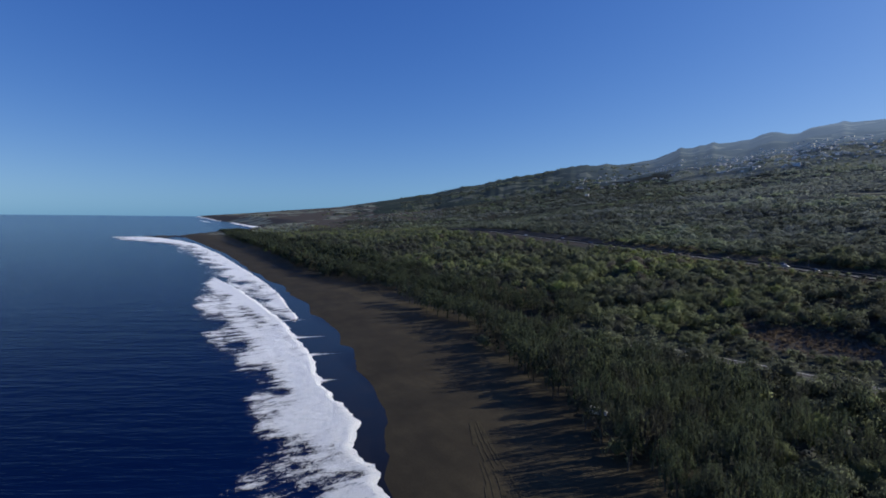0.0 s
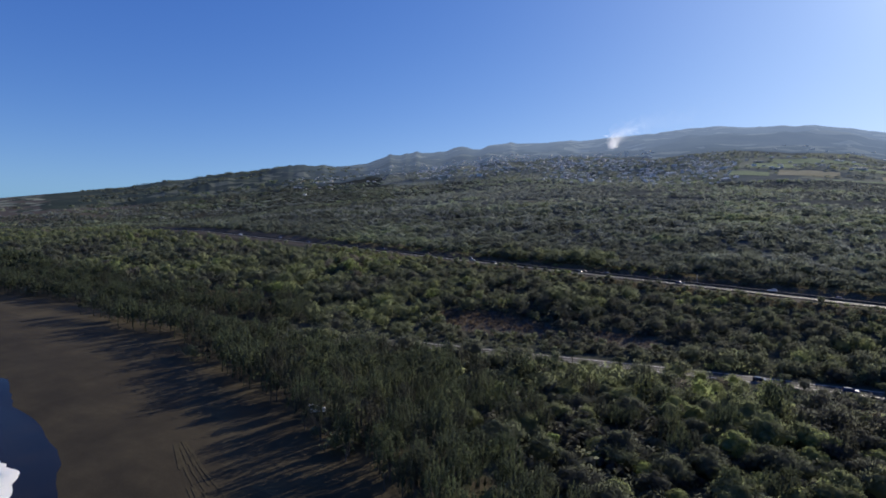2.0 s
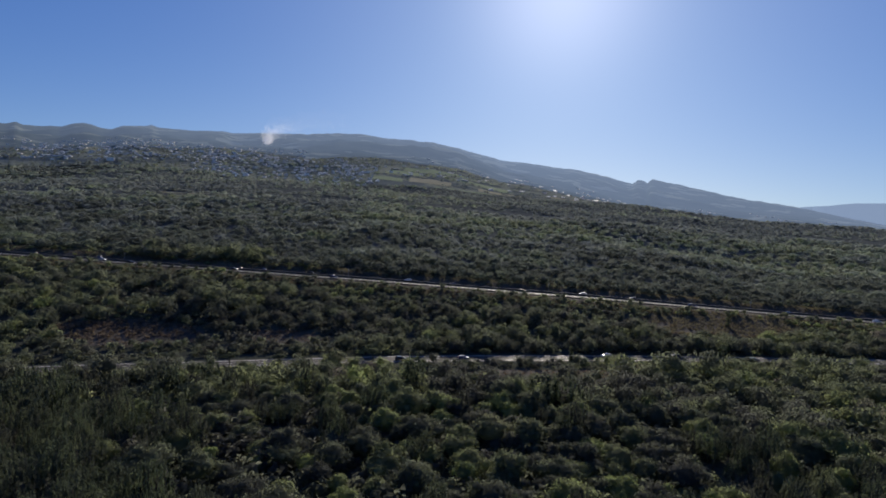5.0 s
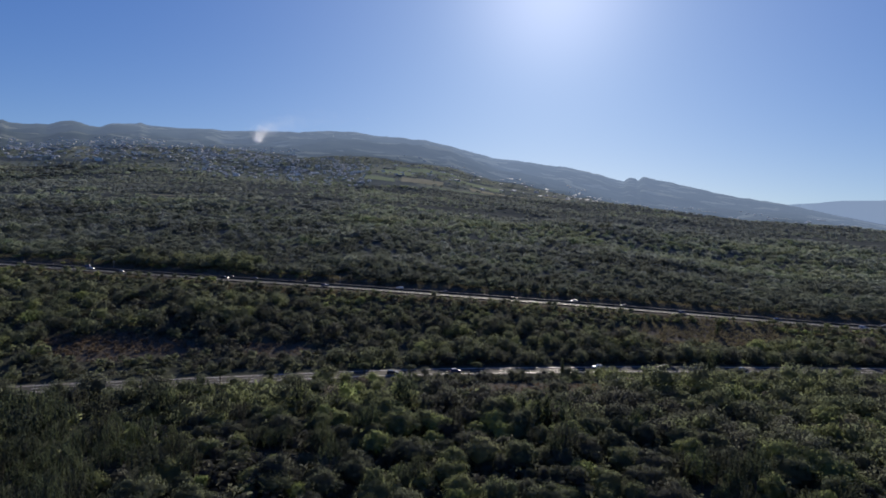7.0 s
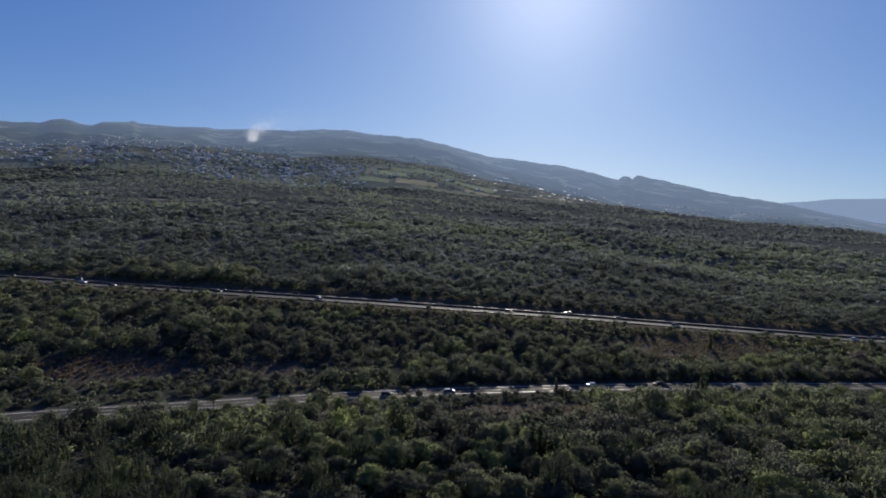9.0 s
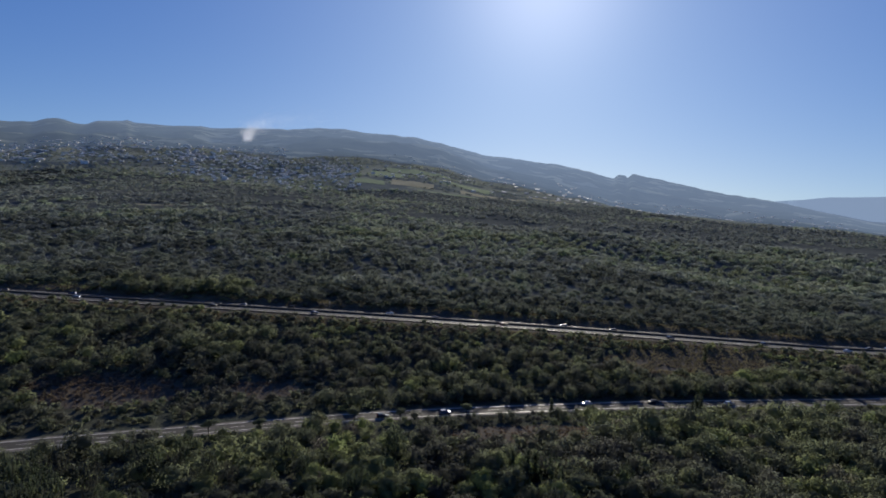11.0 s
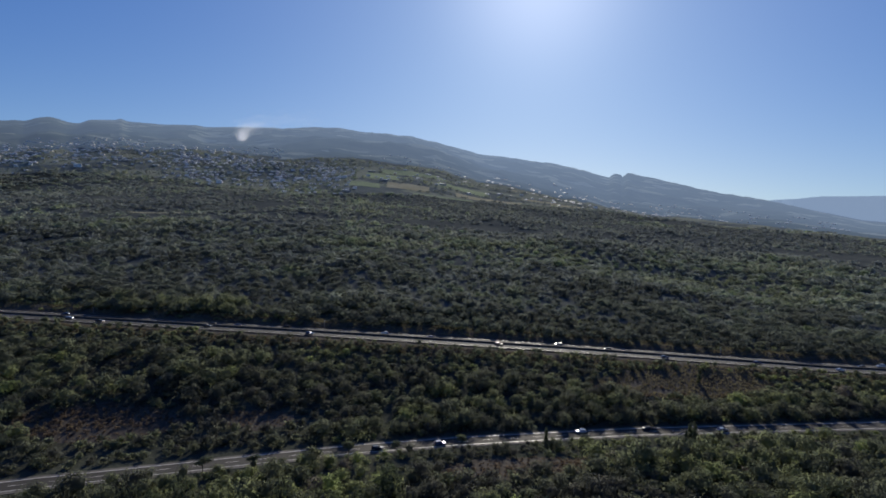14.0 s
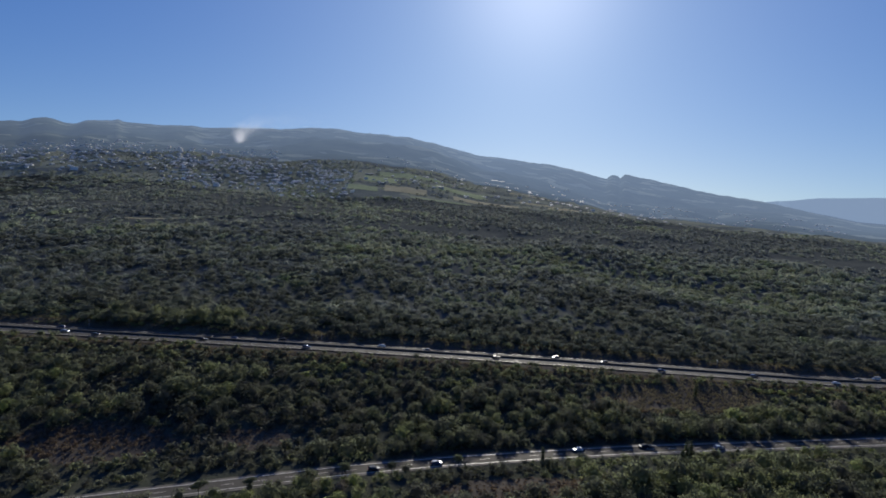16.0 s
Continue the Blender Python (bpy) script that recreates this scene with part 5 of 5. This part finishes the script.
# smoke of a bush fire behind the town
def smoke():
    m, nt, b = node_mat("white_smoke")
    b.inputs["Base Color"].default_value = (0.95, 0.95, 0.95, 1)
    b.inputs["Roughness"].default_value = 1.0
    tr = nt.nodes.new("ShaderNodeBsdfTranslucent")
    tr.inputs[0].default_value = (0.95, 0.95, 0.95, 1)
    mx = nt.nodes.new("ShaderNodeMixShader")
    nt.links.new(b.outputs[0], mx.inputs[1])
    nt.links.new(tr.outputs[0], mx.inputs[2])
    mx.inputs[0].default_value = 0.85
    nt.links.new(mx.outputs[0], nt.nodes["Material Output"].inputs["Surface"])
    n = 12000
    t = rng.random(n) ** 2.6
    a = radians(-12.0) + np.radians(7.5) * t ** 1.6 + rng.normal(0, 1, n) * np.radians(0.20 + 1.7 * t)
    r = 2860 + rng.normal(0, 20, n)
    X, Y = r * np.sin(a), r * np.cos(a)
    Z = float(land(2860 * math.sin(radians(-12.0)), 2860 * math.cos(radians(-12.0)))) + 14 + 150 * t ** 0.6 + rng.normal(0, 1, n) * (9 + 22 * t)
    C = np.stack([X, Y, Z], -1)[:, None, :]
    T = rng.normal(size=(n, 3, 3)) * (0.8 - 0.35 * t[:, None, None])
    tagged(new("smoke", mesh_tris("smoke", C + T, m)), "thin white smoke drifting off the hillside", "smoke", kind="stuff")


smoke()


# ---------------------------------------------------------------- vehicles
def paint(name, c, metal=0.3):
    m, nt, b = node_mat(name)
    grime = noise_at(nt, 1.5, 4.0)
    nt.links.new(ramp(nt, grime, [(0.3, tuple(0.8 * v for v in c)), (0.65, c)]), b.inputs["Base Color"])
    b.inputs["Roughness"].default_value = 0.3
    b.inputs["Metallic"].default_value = metal
    b.inputs["Coat Weight"].default_value = 0.6
    return m


M_TYRE = surface("tyre_rubber", (0.015, 0.015, 0.015), (0.03, 0.03, 0.03), 3.0, 0.9, 6.0, 0.0)
M_RIM = surface("wheel_rim", (0.4, 0.4, 0.42), (0.55, 0.55, 0.56), 3.0, 0.35, 6.0, 0.0, 0.8)
M_LAMP = surface("headlamp_glass", (0.7, 0.7, 0.7), (0.85, 0.85, 0.85), 3.0, 0.15, 6.0, 0.0)
M_TAIL = surface("tail_lamp_red", (0.25, 0.01, 0.01), (0.4, 0.02, 0.02), 3.0, 0.25, 6.0, 0.0)


def loft(name, profile, halves, material):
    """A closed body from a side profile (x, z) with the half width at each of its points, bevelled by an inner rim."""
    n = len(profile)
    V = [(x, -h, z) for (x, z), h in zip(profile, halves)] + [(x, h, z) for (x, z), h in zip(profile, halves)]
    F = [tuple(range(n - 1, -1, -1)), tuple(range(n, 2 * n))] + [(k, (k + 1) % n, n + (k + 1) % n, n + k) for k in range(n)]
    bm = bmesh.new()
    vs = [bm.verts.new(v) for v in V]
    for f in F:
        bm.faces.new([vs[i] for i in f])
    bmesh.ops.recalc_face_normals(bm, faces=bm.faces)
    bmesh.ops.bevel(bm, geom=list(bm.edges), offset=0.05, segments=2, affect="EDGES", clamp_overlap=True)
    me = bpy.data.meshes.new(name)
    bm.to_mesh(me)
    bm.free()
    me.materials.append(material)
    return me


def disc(name, r, w, material, sides=14):
    a = np.linspace(0, 2 * np.pi, sides, endpoint=False)
    V = [(r * math.cos(t), -w, r * math.sin(t)) for t in a] + [(r * math.cos(t), w, r * math.sin(t)) for t in a]
    F = [tuple(range(sides)), tuple(range(2 * sides - 1, sides - 1, -1))] + [(k, sides + k, sides + (k + 1) % sides, (k + 1) % sides) for k in range(sides)]
    return mesh_poly(name, V, F, material)


def car_model(name, colour, label, van=False):
    root = tagged(new(name), label, "car")
    k = 1.25 if van else 1.0
    body = [(-2.1, 0.32), (-2.12, 0.75), (-1.95, 0.95 * k), (0.85, 0.95 * k), (1.95, 0.82 * k), (2.12, 0.62), (2.1, 0.32)]
    part_mesh("body", loft("body", body, [0.80, 0.86, 0.86, 0.86, 0.80, 0.80, 0.80], colour), root)
    top = 1.95 if van else 1.45
    cab = [(-1.9, 0.93 * k), (-1.6 if not van else -1.92, top - 0.03), (0.1 if not van else 0.7, top), (0.95 if not van else 1.3, 0.93 * k)]
    part_mesh("roof", loft("roof", cab, [0.82, 0.66, 0.66, 0.82], colour), root)
    b = 0.93 * k + 0.06
    side = [(-1.65, b), (-1.45, top - 0.14), (0.05 if not van else 0.6, top - 0.14), (0.7 if not van else 1.05, b)]
    for s in (-1, 1):
        V = [(x, s * (0.835 if z < top - 0.2 else 0.69), z) for x, z in side]
        part_mesh("side_window", mesh_poly("side_window", V + [(x, y * 0.97, z) for x, y, z in V], [(0, 1, 2, 3), (7, 6, 5, 4), (0, 4, 5, 1), (1, 5, 6, 2), (2, 6, 7, 3), (3, 7, 4, 0)], M_PANE), root, "dark side glass")
    for xa, xb, nm in ((0.93 if not van else 1.29, 0.16 if not van else 0.76, "windscreen"), (-1.9 if not van else -1.95, -1.62 if not van else -1.95, "rear_window")):
        sgn = 0.04 if nm == "windscreen" else -0.04
        V = [(xa + sgn, -0.7, b), (xa + sgn, 0.7, b), (xb + sgn, 0.58, top - 0.1), (xb + sgn, -0.58, top - 0.1)]
        part_mesh(nm, mesh_poly(nm, V + [(x - sgn * 0.8, y, z - 0.01) for x, y, z in V], [(0, 1, 2, 3), (7, 6, 5, 4), (0, 4, 5, 1), (1, 5, 6, 2), (2, 6, 7, 3), (3, 7, 4, 0)], M_PANE), root, "dark glass")
    for x in (-1.3, 1.3):
        for y in (-0.78, 0.78):
            w = part_mesh("wheel", disc("wheel", 0.2, 0.115, M_RIM), root)
            w.location = (x, y, 0.32)
            part_mesh("tyre", disc("tyre", 0.32, 0.1, M_TYRE), w, "black rubber tyre")
    for y in (-0.58, 0.58):
        part_mesh("headlight", boxes("headlight", [(2.02, 2.14, y - 0.16, y + 0.16, 0.6, 0.74)], M_LAMP), root, "clear headlamp")
        part_mesh("tail_light", boxes("tail_light", [(-2.15, -2.04, y - 0.14, y + 0.14, 0.66, 0.84)], M_TAIL), root, "red tail lamp")
    return root


CARS = [car_model("car", paint("paint_white", (0.75, 0.75, 0.74), 0.0), "white hatchback on the road"), car_model("car", paint("paint_black", (0.02, 0.02, 0.022)), "black car on the road"),
        car_model("car", paint("paint_silver", (0.45, 0.46, 0.47), 0.7), "silver car on the road"), car_model("car", paint("paint_blue", (0.03, 0.06, 0.14)), "dark blue car on the road"),
        car_model("van", paint("paint_van_white", (0.72, 0.72, 0.70), 0.0), "white van on the road", True)]
used = set()


def park(kind, x, y, z, turn, group):
    m = pose(x, y, z, 0, 0, turn)
    if kind in used:
        ob = copy_thing(CARS[kind], m)
    else:
        used.add(kind)
        ob = CARS[kind]
        ob.matrix_basis = m
    tagged(ob, group=group)


LEAN = math.degrees(math.atan(-0.14))
for kind, k, off in ((3, 0.832, -4), (0, 1.033, -8), (1, 0.271, -4), (3, -0.087, -8), (1, -0.265, -4), (1, -0.441, -8), (2, -0.489, -4), (3, 0.62, -8), (3, -0.95, -4), (0, -1.2, -8)):
    y = (298 + 0.8 * off) / (1 + 0.14 * k)
    park(kind, k * y, y, float(high_z(k * y)) + 0.37, LEAN, "highway traffic")
for kind, k, off in ((1, 0.495, 4), (2, 0.392, 8), (1, 1.085, 4), (4, 1.134, 8), (3, 0.135, 4), (0, 0.05, 8), (1, -0.13, 8), (3, -0.214, 4), (1, -0.257, 4), (3, -0.495, 8), (1, -0.6, 4), (3, -0.72, 8), (1, -0.8, 4), (2, -1.05, 8)):
    y = (298 + 0.8 * off) / (1 + 0.14 * k)
    park(kind, k * y, y, float(high_z(k * y)) + 0.37, 180 + LEAN, "highway traffic")
for kind, x, off, turn in ((1, 8, -1.75, 4), (3, 31, -1.75, 4), (0, 89, 1.75, 183), (2, 150, -1.75, 0), (1, 118, 1.75, 180)):
    park(kind, x, float(road_y(x)) + off, float(RZ(x)) + 0.18, turn, "coast road traffic")
park(4, -89.6, 97.5, float(land(-89.6, 97.5)), 35, "parked by the beach")
park(1, -94.5, 101.0, float(land(-94.5, 101.0)), 60, "parked by the beach")


# lamp posts and signs by the highway
def post_model():
    root = tagged(new("road_sign"), "grey roadside sign on a steel post", "sign")
    part_mesh("post", mesh_tris("post", tube((0, 0, -0.3), (0, 0, 4.2), 0.09, 0.07, 8)[0], M_STEEL), root, "galvanised post")
    part_mesh("panel", boxes("panel", [(-0.8, 0.8, -0.04, 0.04, 2.9, 4.3)], M_STEEL), root, "grey back of the sign panel")
    return root


sign = post_model()
for k, x in enumerate((-19.0, -150.0, 96.0, 210.0)):
    m = pose(x, float(high_y(x)) + 13.2, float(high_z(x)) + 0.2, 0, 0, LEAN + 90)
    if k == 3:
        sign.matrix_basis = m
        tagged(sign, group="highway signs")
    else:
        tagged(copy_thing(sign, m), group="highway signs")
